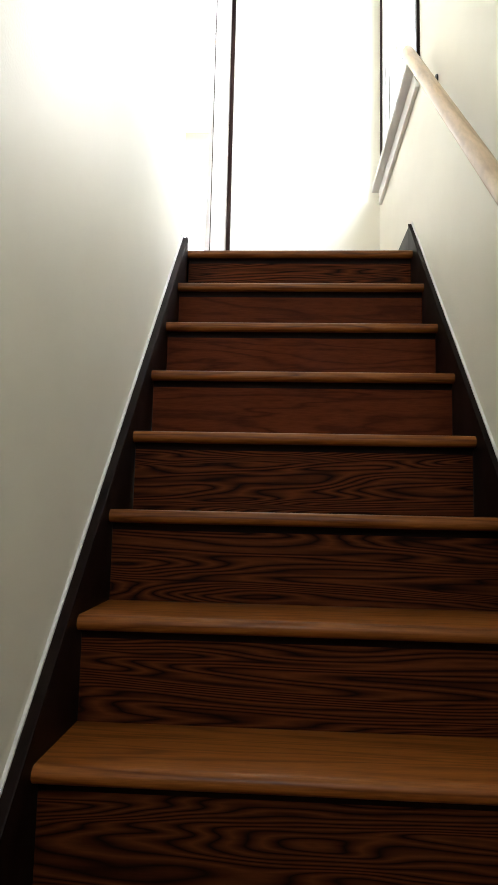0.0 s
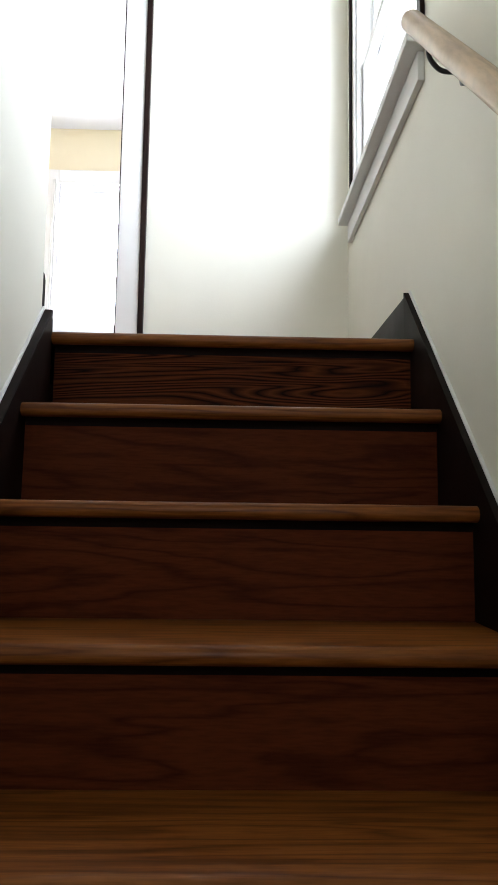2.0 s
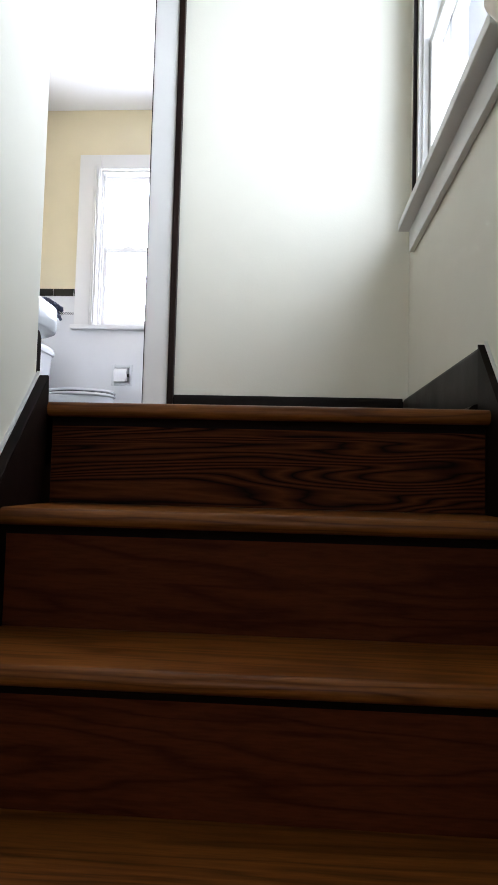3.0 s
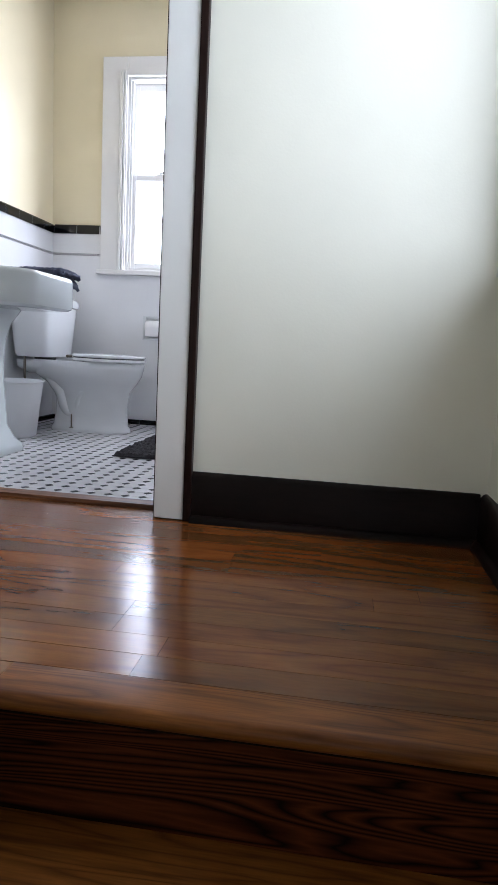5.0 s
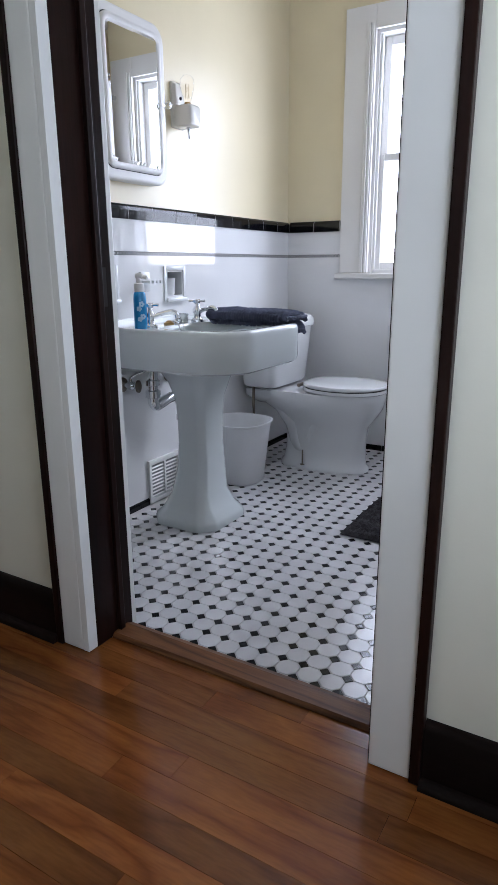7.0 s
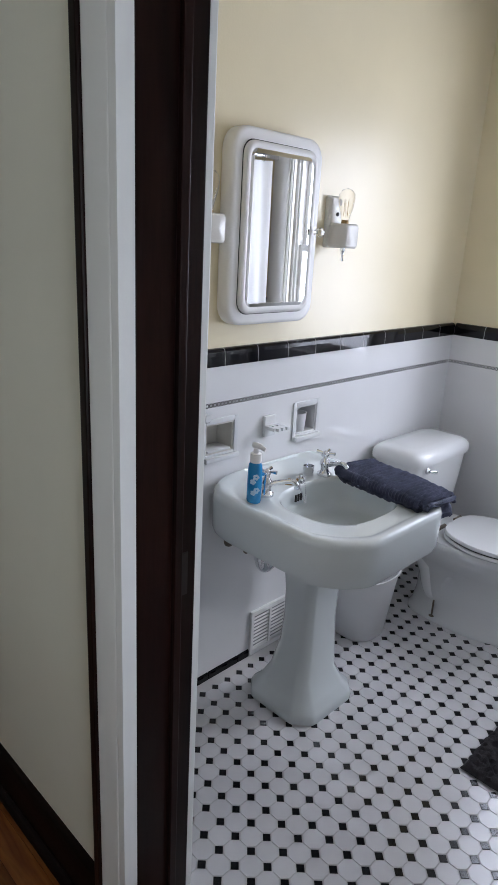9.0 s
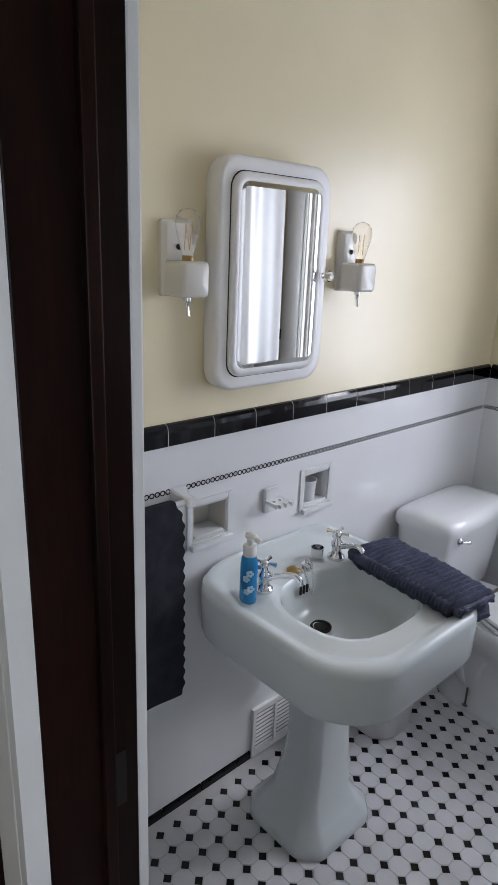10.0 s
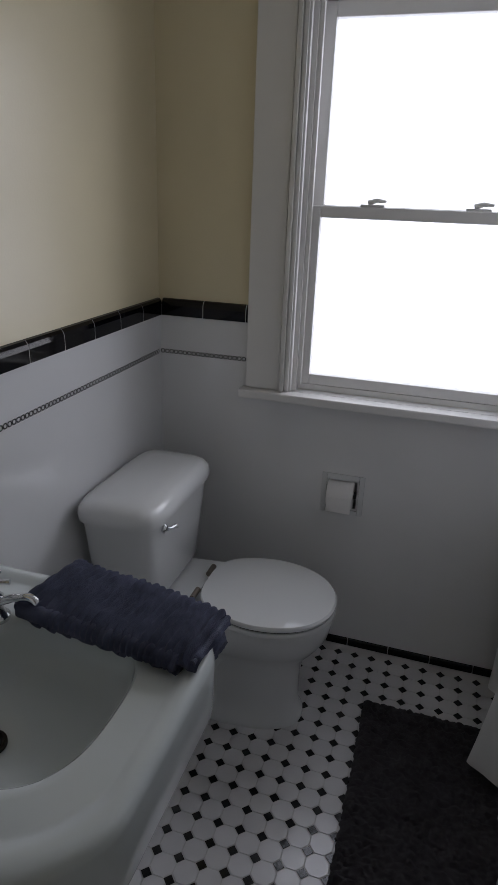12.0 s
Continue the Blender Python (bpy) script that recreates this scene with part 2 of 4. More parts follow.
def tube(pts, r, count=10, bm=None):
    pts = [Vector(p) for p in pts]
    rings = []
    up = Vector((0.13, 0.21, 1)).normalized()
    for i, p in enumerate(pts):
        d = (pts[min(i + 1, len(pts) - 1)] - pts[max(i - 1, 0)]).normalized()
        s = d.cross(up)
        if s.length < 0.05:
            s = d.cross(Vector((1, 0, 0)))
        s.normalize()
        u = s.cross(d)
        rr = r[i] if isinstance(r, (list, tuple)) else r
        rings.append([p + s * rr * math.cos(2 * math.pi * k / count) + u * rr * math.sin(2 * math.pi * k / count) for k in range(count)])
    return loft(rings, bm=bm)


def turned(bm, m):
    bmesh.ops.transform(bm, matrix=m, verts=bm.verts[:])
    return bm


def curve_pts(ctrl, steps=8):
    """Points of a Catmull-Rom curve."""
    c = [Vector(p) for p in ctrl]
    c = [c[0] * 2 - c[1]] + c + [c[-1] * 2 - c[-2]]
    out = []
    for i in range(1, len(c) - 2):
        for k in range(steps):
            u = k / steps
            a, b, d, e = c[i - 1], c[i], c[i + 1], c[i + 2]
            out.append(0.5 * (2 * b + (d - a) * u + (2 * a - 5 * b + 4 * d - e) * u * u + (3 * b - a - 3 * d + e) * u ** 3))
    out.append(c[-2])
    return out


def slab(axis, p0, p1, u0, u1, z0, z1, holes=(), bm=None):
    """A wall slab from p0 to p1 across its axis ('x' or 'y'), with rectangular holes (u0, u1, z0, z1) right through."""
    bm = bm or bmesh.new()
    us = sorted({u0, u1, *[h[0] for h in holes], *[h[1] for h in holes]})
    for a, b in zip(us, us[1:]):
        cuts = sorted((h[2], h[3]) for h in holes if h[0] < (a + b) / 2 < h[1])
        z = z0
        for c0, c1 in [*cuts, (z1, z1)]:
            if c0 > z + 1e-6:
                if axis == "x":
                    box(bm, p0, a, z, p1, b, c0)
                else:
                    box(bm, a, p0, z, b, p1, c0)
            z = c1
    return bm


def profile_bar(poly, axis, a, b):
    """A bar of a (depth, z) profile run along an axis from a to b; poly gives the other two coordinates."""
    if axis == "x":
        r = [[(t, p, q) for p, q in poly] for t in (a, b)]
    else:
        r = [[(p, t, q) for p, q in poly] for t in (a, b)]
    return loft(r)


# ---------- large structure ----------
WSY0, WSY1, WSZ0, WSZ1 = -0.03, 0.822, 0.692, 1.82          # stair window opening
WX0, WX1, WZ0, WZ1 = -1.297, -0.577, 0.912, 2.054            # bathroom window opening
N1 = (1.647, 1.772, 0.836, 0.940)
N2 = (2.090, 2.206, 0.828, 0.936)
TP = (-1.145, -1.034, 0.510, 0.622)
TAR = 0.008                                                # tile proud of the plaster
CAPZ0, CAPZ1 = 1.128, 1.184
setting(ob_from("wall_east", slab("x", XR, XR + 0.16, YEND, D + 0.08, ZLOW - 0.1, CEIL, [(WSY0, WSY1, WSZ0, WSZ1)]), M_HALL), "cream painted plaster wall along the stairs", "wall")
setting(ob_from("wall_stair_partition", slab("x", PW - 0.12, PW, YEND, HS, ZLOW - 0.1, CEIL), M_HALL, bev=0.004), "cream painted plaster partition beside the stairs", "wall")
setting(ob_from("wall_hall_south", slab("y", HS - 0.12, HS, HX, PW - 0.12, -0.2, CEIL), M_HALL), "cream painted plaster hall wall", "wall")
setting(ob_from("wall_hall_end", slab("x", HX - 0.12, HX, HS - 0.12, D, -0.2, CEIL), M_HALL), "cream painted plaster wall closing the hall", "wall")
door_hole = (JL - 0.02, JR + 0.02, -0.2, DOORH + 0.02)
setting(ob_from("wall_door", slab("y", D, DB - 0.02, HX - 0.12, XR, -0.2, CEIL, [door_hole]), M_HALL), "cream painted plaster wall around the bathroom doorway", "wall")
setting(ob_from("wall_bath_south", slab("y", DB - 0.02, DB, XL, BX, -0.2, CEIL, [door_hole]), M_BATHWALL), "pale yellow bathroom wall beside the doorway", "wall")
bw = slab("x", XL - 0.15, XL - 0.08, DB - 0.02, YW + 0.16, -0.2, CEIL)
slab("x", XL - 0.08, XL, DB - 0.02, YW + 0.16, -0.2, CEIL, [N1, N2], bw)
setting(ob_from("wall_bath_west", bw, M_BATHWALL), "pale yellow bathroom wall above the tile", "wall")
bn = slab("y", YW, YW + 0.09, XL, BX, -0.2, CEIL, [(WX0, WX1, WZ0, WZ1), TP])
slab("y", YW + 0.09, YW + 0.16, XL, BX, -0.2, CEIL, [(WX0, WX1, WZ0, WZ1)], bn)
setting(ob_from("wall_bath_north", bn, M_BATHWALL), "pale yellow bathroom window wall", "wall")
setting(ob_from("wall_bath_east", slab("x", BX, BX + 0.16, D + 0.08, YW + 0.16, -0.2, CEIL), M_BATHWALL), "pale yellow bathroom wall behind the tub", "wall")
# The opening in this wall is added to let the stair foot fill lamp in.
setting(ob_from("wall_stair_foot", slab("y", YEND - 0.12, YEND, PW, XR, ZLOW - 0.1, CEIL, [(-0.36, 0.42, 0.15, 1.35)]), M_HALL), "cream wall at the foot of the stairs", "wall")
setting(ob_from("ceiling_hall", bx(HX - 0.12, YEND - 0.12, CEIL, XR + 0.16, DB - 0.02, CEIL + 0.1), M_CEIL), "white painted hall ceiling", "ceiling")
setting(ob_from("ceiling_bath", bx(XL - 0.15, DB - 0.02, CEIL, BX + 0.16, YW + 0.16, CEIL + 0.1), M_CEIL), "white painted bathroom ceiling", "ceiling")
setting(ob_from("floor_lower", bx(PW - 0.12, YEND - 0.12, ZLOW - 0.1, XR + 0.16, YLOW + RUN + NOSE, ZLOW), M_FLOOR), "brown wooden floor at the foot of the stairs", "floor")
g = bmesh.new()
bmesh.ops.create_grid(g, x_segments=20, y_segments=20, size=60)
setting(ob_from("ground", turned(g, pose(0, 40, -3.2)), M_GRASS), "green lawn seen dimly outside", "ground")

# wainscot of white wall tile, with the recesses cut through
wt_w = slab("x", XL, XL + TAR, DB, YW, ZB, CAPZ0, [N1, N2])
setting(ob_from("wall_tile_west", wt_w, M_WALLT), "glossy white wall tile wainscot", "wall tile")
wt_n = slab("y", YW - TAR, YW, XL + TAR, BX, ZB, CAPZ0, [(WX0 - 0.05, WX1 + 0.05, 0.9, 1.3), TP])
setting(ob_from("wall_tile_north", wt_n, M_WALLT), "glossy white wall tile below the window", "wall tile")
wt_s = slab("y", DB, DB + TAR, XL + TAR, BX, ZB, CAPZ0, [(JL - 0.13, JR + 0.13, -0.2, 2)])
setting(ob_from("wall_tile_south", wt_s, M_WALLT), "glossy white wall tile beside the doorway", "wall tile")

# staircase: treads, scotias and risers
stairs = setting(base("staircase", 0, 0, 0, "steep wooden stairs with oak treads and dark pine risers", "stairs"), "steep wooden stairs with oak treads and dark pine risers", "stairs")
for k in range(STEPS):
    yn, zt = -k * RUN, -k * RISE
    yb = 0.085 if k == 0 else -(k - 1) * RUN + NOSE + 0.010
    arc = [(yn + 0.014 - 0.014 * math.sin(a), zt - 0.014 + 0.014 * math.cos(a)) for a in [math.pi * i / 8 for i in range(9)]]
    arc = [(y, z if z > zt - 0.027 else zt - 0.028) for y, z in arc]
    tb = profile_bar([(yb, zt - 0.028), (yb, zt)] + arc, "x", SL, SR)
    part("tread", tb, M_TREAD, stairs)
    yr = yn + NOSE
    part("riser", bx(SL + 0.001, yr, zt - RISE + 0.0005, SR - 0.001, yr + 0.016, zt - 0.0272), M_RISERP if k in (1, 2, 3) else M_RISER, stairs, smooth=False)
    sc = [(yr + 0.001, zt - 0.0274)] + [(yr - 0.001 - 0.016 * (1 - math.sin(a)), zt - 0.0274 - 0.016 * (1 - math.cos(a))) for a in [math.pi / 2 * i / 5 for i in range(6)]]
    # Near-black colour adds the shade under the nosing to the scotia's stain.
    part("scotia", profile_bar(sc, "x", SL + 0.002, SR - 0.002), M_DARKX, stairs, "dark-stained scotia moulding, darkened further for the shade under the nosing")

# stair skirts
BREAK = 0.086


def skirt(name, x0, x1, y_top):
    slope = RISE / RUN
    yl = YLOW - 0.1
    head = [(y_top, BASE), (BREAK, BASE)] if y_top > BREAK else [(y_top, BASE + (y_top - BREAK) * slope)]
    top = min(y_top, BREAK)
    poly = [(0.084, -0.3), (0.084, -0.03), (min(y_top, 0.083), -0.03), *head, (yl, BASE + (yl - BREAK) * slope), (yl, BASE + (yl - BREAK) * slope - 0.5)]
    bm = loft([[(x, y, z) for y, z in poly] for x in (x0, x1)])
    sk = setting(part(name, bm, M_DARKX, None, smooth=False, bev=0.003), "dark-stained stair skirt board", "skirting")
    w0, w1 = (x0, x0 + 0.006) if x0 < 0 else (x1 - 0.006, x1)
    low = BASE + (yl - BREAK) * slope
    bead = [(top, BASE + (top - BREAK) * slope + 0.0005), (top, BASE + (top - BREAK) * slope + 0.0065), (yl, low + 0.0075), (yl, low + 0.0005)]
    part("caulk_line", loft([[(x, y, z) for y, z in bead] for x in (w0, w1)]), M_WHITE, sk, "white caulk line", smooth=False)
    return sk


skirt("skirt_west", PW + 0.0005, SL, HS + 0.001)
skirt("skirt_east", SR, XR - 0.0005, 0.0865)


def baseboard(axis, face, out, a, b, name="baseboard"):
    """Dark board against a wall face; out is the way it stands proud (+1 or -1)."""
    t = 0.018 * out
    poly = [(face, 0.0), (face + t, 0.0), (face + t, BASE - 0.014), (face + t * 0.55, BASE - 0.002), (face + t * 0.3, BASE), (face, BASE)]
    bm = profile_bar(poly, axis, a, b)
    ob = setting(part(name, bm, M_DARKX, None), "dark-stained baseboard", "baseboard")
    q = [(face + t, 0.0)] + [(face + t + out * 0.019 * math.cos(h), 0.019 * math.sin(h)) for h in [math.pi / 2 * i / 5 for i in range(6)]]
    part("shoe_moulding", profile_bar(q, axis, a, b), M_DARKX, ob)
    return ob


baseboard("x", D, -1, JR + 0.1035, XR - 0.019)
baseboard("x", D, -1, HX, JL - 0.1105)
baseboard("y", XR, -1, 0.087, D)
baseboard("x", HS, 1, HX, PW - 0.001)

# doorway: dark jambs, white casings with a dark back band, oak threshold
dw = setting(base("doorway", (JL + JR) / 2, D, 0, "bathroom doorway with dark jambs and white casing", "doorway"), "bathroom doorway with dark jambs and white painted casing", "doorway")
part("jamb", bx(JL - 0.02, D + 0.012, 0, JL, DB + 0.004, DOORH), M_DARK, dw, smooth=False, bev=0.002)
part("jamb_lip", bx(JL - 0.02, D - 0.0195, 0.003, JL - 0.0002, D + 0.0115, DOORH), M_WHITE, dw, smooth=False)
part("jamb", bx(JR - 0.005, D - 0.006, 0, JR + 0.02, DB + 0.004, DOORH), M_DARK, dw, smooth=False, bev=0.002)
part("head_jamb", bx(JL - 0.02, D - 0.004, DOORH, JR + 0.02, DB + 0.004, DOORH + 0.02), M_DARKX, dw, smooth=False)
part("door_stop", bx(JL, DB - 0.055, 0.012, JL + 0.012, DB - 0.045 + 0.008, DOORH), M_DARK, dw, smooth=False, bev=0.002)
part("door_stop", bx(JR - 0.017, DB - 0.055, 0.014, JR - 0.0055, DB - 0.037, DOORH), M_DARK, dw, smooth=False, bev=0.002)
for x0, x1 in ((JL - 0.088, JL - 0.0205), (JR + 0.001, JR + 0.082)):
    part("casing", bx(x0, D - 0.02, 0.003, x1, D - 0.0065, DOORH + 0.085), M_WHITE, dw, smooth=False, bev=0.003)
part("head_casing", bx(JL - 0.003, D - 0.02, DOORH + 0.003, JR + 0.003, D - 0.0045, DOORH + 0.085), M_WHITE, dw, smooth=False, bev=0.003)
part("back_band", bx(JL - 0.110, D - 0.026, 0.0, JL - 0.0885, D - 0.0005, DOORH + 0.107), M_DARK, dw, smooth=False, bev=0.004)
part("back_band", bx(JR + 0.0825, D - 0.026, 0.0, JR + 0.103, D - 0.0005, DOORH + 0.107), M_DARK, dw, smooth=False, bev=0.004)
part("back_band", bx(JL - 0.088, D - 0.026, DOORH + 0.0855, JR + 0.082, D - 0.0005, DOORH + 0.107), M_DARKX, dw, smooth=False, bev=0.004)
for x0, x1 in ((JL - 0.11, JL - 0.002), (JR + 0.002, JR + 0.11)):
    part("bath_casing", bx(x0, DB + 0.0045, ZB, x1, DB + 0.022, DOORH + 0.10), M_WHITE, dw, smooth=False, bev=0.003)
part("bath_head_casing", bx(JL - 0.002, DB + 0.0045, DOORH + 0.002, JR + 0.002, DB + 0.022, DOORH + 0.10), M_WHITE, dw, smooth=False, bev=0.003)
part("strike_plate", bx(JL - 0.001, D + 0.10, 0.86, JL + 0.0022, D + 0.128, 0.95), M_OLDMETAL, dw, "tarnished strike plate", smooth=False)
tp_ = [(D + 0.066, -0.035), (D + 0.066, 0.003), (D + 0.074, 0.012), (DB - 0.02, 0.013), (DB + 0.004, 0.002), (DB + 0.004, -0.035)]
setting(part("threshold", profile_bar(tp_, "x", JL + 0.0005, JR - 0.0055), M_THRESH, None, smooth=False), "worn oak threshold between hall and bathroom", "threshold")


# sash windows
def sash_window(name, axis, u0, u1, z0, z1, face, out, label, locks=True):
    """Double-hung sash in an opening. face: inner wall face; out: +1, the way outdoors along the axis across the wall."""
    def b(ua, ub, pa, pb, za, zb):
        p, q = sorted((face + out * pa, face + out * pb))
        return bx(ua, p, za, ub, q, zb) if axis == "y" else bx(p, ua, za, q, ub, zb)
    mid = (u0 + u1) / 2
    w = setting(base(name, *((mid, face, z0) if axis == "y" else (face, mid, z0)), label, "window"), label, "window")
    zm = z0 + (z1 - z0) * 0.497
    for ua, ub in ((u0, u0 + 0.018), (u1 - 0.018, u1)):
        part("jamb_liner", b(ua, ub, 0.001, 0.15, z0 + 0.001, z1 - 0.001), M_WHITE, w, smooth=False)
    part("head_liner", b(u0 + 0.019, u1 - 0.019, 0.001, 0.15, z1 - 0.019, z1 - 0.001), M_WHITE, w, smooth=False)
    part("sill_liner", b(u0 + 0.019, u1 - 0.019, 0.03, 0.15, z0 + 0.001, z0 + 0.02), M_WHITE, w, smooth=False)
    for ua, ub in ((u0 + 0.019, u0 + 0.031), (u1 - 0.031, u1 - 0.019)):
        part("stop_bead", b(ua, ub, 0.012, 0.03, z0 + 0.021, z1 - 0.02), M_WHITE, w, smooth=False, bev=0.002)
    for nm, pa, za, zb, rail0, rail1 in (("lower_sash", 0.032, z0 + 0.021, zm + 0.016, 0.034, 0.034), ("upper_sash", 0.072, zm - 0.016, z1 - 0.02, 0.034, 0.04)):
        pb, st = pa + 0.036, 0.034
        s0, s1 = u0 + 0.02, u1 - 0.02
        s = part(nm, b(s0, s0 + st, pa, pb, za, zb), M_WHITE, w, smooth=False, bev=0.003)
        part("stile", b(s1 - st, s1, pa, pb, za, zb), M_WHITE, s, smooth=False, bev=0.003)
        part("rail", b(s0 + st, s1 - st, pa, pb, za, za + rail0), M_WHITE, s, smooth=False, bev=0.003)
        part("rail", b(s0 + st, s1 - st, pa, pb, zb - rail1, zb), M_WHITE, s, smooth=False, bev=0.003)
        gl = part("pane", b(s0 + st - 0.006, s1 - st + 0.006, pa + 0.016, pa + 0.019, za + rail0 - 0.006, zb - rail1 + 0.006), M_GLASS, s, "clear glass", smooth=False)
        gl.visible_shadow = False
    if locks:
        for u in (mid - 0.152, mid + 0.152):
            lk = part("sash_lock", b(u - 0.035, u + 0.035, 0.036, 0.064, zm + 0.0165, zm + 0.024), M_SILLGREY, w, "grey sash lock", smooth=False, bev=0.002)
            bm = tube([(u - 0.012, face + out * 0.05, zm + 0.028), (u + 0.012, face + out * 0.046, zm + 0.036), (u + 0.04, face + out * 0.04, zm + 0.034)], [0.009, 0.007, 0.004], 8)
            part("lever", bm, M_SILLGREY, lk)
    return w


bwin = sash_window("window_1", "y", WX0, WX1, WZ0, WZ1, YW, 1, "white painted double-hung sash window above the toilet")
for x0, x1, xm in ((WX0 - 0.15, WX0 + 0.006, 0), (WX1 - 0.006, WX1 + 0.15, 0)):
    part("side_casing", bx(x0, YW - 0.028, WZ0 + 0.003, x1, YW - 0.0095, WZ1 + 0.10), M_WHITE, bwin, smooth=False, bev=0.003)
    for d, w, th in ((0.040, 0.0045, 0.009), (0.026, 0.007, 0.017), (0.010, 0.0065, 0.008)):
        xa = (x1 - 0.003 - d) if x0 < -1 else (x0 + 0.003 + d)
        part("casing_bead", bx(xa - w, YW - 0.028 - th, WZ0 + 0.003, xa + w, YW - 0.0285, WZ1 + 0.02), M_WHITE, bwin, bev=0.003)
part("head_casing", bx(WX0 + 0.0065, YW - 0.028, WZ1 - 0.006, WX1 - 0.0065, YW - 0.0095, WZ1 + 0.10), M_WHITE, bwin, smooth=False, bev=0.003)
part("window_stool", bx(WX0 - 0.166, YW - 0.062, WZ0 - 0.028, WX1 + 0.175, YW - 0.0095, WZ0 + 0.001), M_WHITE, bwin, smooth=False, bev=0.006)
part("stool_inner", bx(WX0 + 0.001, YW - 0.0094, WZ0 - 0.02, WX1 - 0.001, YW + 0.03, WZ0 + 0.0005), M_WHITE, bwin, smooth=False)

swin = sash_window("window_2", "x", WSY0, WSY1, WSZ0, WSZ1, XR, 1, "white painted sash window beside the top of the stairs", False)
part("window_stool", bx(XR - 0.05, WSY0 - 0.05, WSZ0 - 0.026, XR - 0.0005, WSY1 + 0.037, WSZ0 + 0.001), M_SILLGREY, swin, smooth=False, bev=0.005)
part("apron", bx(XR - 0.017, WSY0 - 0.02, WSZ0 - 0.098, XR - 0.0005, WSY1 + 0.02, WSZ0 - 0.0265), M_SILLGREY, swin, smooth=False, bev=0.003)
for ya, yb in ((WSY0 - 0.03, WSY0), (WSY1, WSY1 + 0.014)):
    part("dark_edge", bx(XR - 0.012, ya, WSZ0 + 0.002, XR - 0.0005, yb, WSZ1 + 0.03), M_DARK, swin, "dark-stained edge strip", smooth=False, bev=0.002)
part("dark_head", bx(XR - 0.012, WSY0, WSZ1, XR - 0.0005, WSY1, WSZ1 + 0.03), M_DARK, swin, smooth=False)

# ---------- stair things ----------
rail = base("handrail", 0.405, -0.18, 0.62, "round pale maple handrail on dark wall brackets", "handrail")
r0 = Vector((0.410, -0.182, 0.632))
sl = Vector((0, -1, -1.092)).normalized()
rp = [r0 + sl * s for s in (0, 0.006, 0.02, 0.6, 1.2, 2.0, 2.9)]
part("rail", tube(rp, [0.012, 0.018, 0.0212, 0.0212, 0.0212, 0.0212, 0.0212], 18), M_RAIL, rail)
for s in (0.172, 1.55, 2.6):
    p = r0 + sl * s
    br = part("bracket", tube(curve_pts([p + Vector((0, 0, -0.022)), p + Vector((0.004, 0, -0.05)), p + Vector((0.022, 0, -0.072)), p + Vector((0.045, 0, -0.076)), (XR - 0.003, p.y, p.z - 0.074)]), 0.0045, 8), M_BLACK, rail, "black wall bracket")
    part("rosette", turned(lathe([(0.024, 0), (0.024, 0.004), (0.01, 0.008)], 0, 0, 0, 16), pose(XR - 0.0005, p.y, p.z - 0.074, 0, -90, 0)), M_BLACK, br)

# ---------- bathroom things ----------
sink = base("pedestal_sink", -1.49, 1.905, ZB, "white enamel pedestal sink with chamfered front corners", "sink")
SC = Vector((-1.45, 1.91))


def outline(x0, x1, y0, y1, ch, rb, z, count=120):
    """Ring round the sink: square at the wall, chamfered and rounded at the front."""
    poly = [(x0, y0 + rb * 1.6), (x0 + rb * 0.35, y0 + rb * 0.55), (x0 + rb, y0 + rb * 0.12), (x0 + rb * 1.7, y0), (x1 - ch, y0), (x1 - ch * 0.40, y0 + ch * 0.40), (x1, y0 + ch), (x1, y1 - ch), (x1 - ch * 0.40, y1 - ch * 0.40), (x1 - ch, y1), (x0 + rb * 0.5, y1), (x0, y1 - rb * 0.5)]
    out = []
    for i in range(count):
        a = 2 * math.pi * i / count
        d = Vector((math.cos(a), math.sin(a)))
        best = None
        for p, q in zip(poly, poly[1:] + poly[:1]):
            p, q = Vector(p) - SC, Vector(q) - SC
            e = q - p
            den = d.x * e.y - d.y * e.x
            if abs(den) < 1e-9:
                continue
            t = (p.x * e.y - p.y * e.x) / den
            s = (p.x * d.y - p.y * d.x) / den
            if t > 0 and -1e-6 <= s <= 1 + 1e-6 and (best is None or t < best):
                best = t
        out.append((SC.x + d.x * best, SC.y + d.y * best, z))
    sm = out
    for _ in range(2):
        sm = [tuple((Vector(sm[i - 1]) + Vector(sm[i]) * 2 + Vector(sm[(i + 1) % count])) / 4) for i in range(count)]
    return sm


def sink_ring(ins, z, drop=0.0):
    return outline(XL + 0.012 + ins * 0.3, -1.143 - ins - drop, 1.606 + ins, 2.214 - ins, 0.118, 0.085 + ins * 0.6, z)


RIM = 0.742
rings = [sink_ring(0.16, 0.588), sink_ring(0.06, 0.592), sink_ring(0.016, 0.595), sink_ring(0.004, 0.603), sink_ring(0.0, 0.618), sink_ring(0.0, RIM - 0.020), sink_ring(0.003, RIM - 0.008), sink_ring(0.010, RIM - 0.001), sink_ring(0.02, RIM), sink_ring(0.034, RIM - 0.001), sink_ring(0.044, RIM - 0.008)]


def basin(s, z):
    return sring(-1.414, 1.914, 0.158 * s, 0.186 * s, z, 2.7, 120)


def swell(ring, top):
    """Raise the rim softly where it meets the wall."""
    out = []
    for x, y, z in ring:
        k = max(0.0, min(1.0, (XL + 0.085 - x) / 0.06))
        out.append((x, y, z + top * k * k * (3 - 2 * k)))
    return out


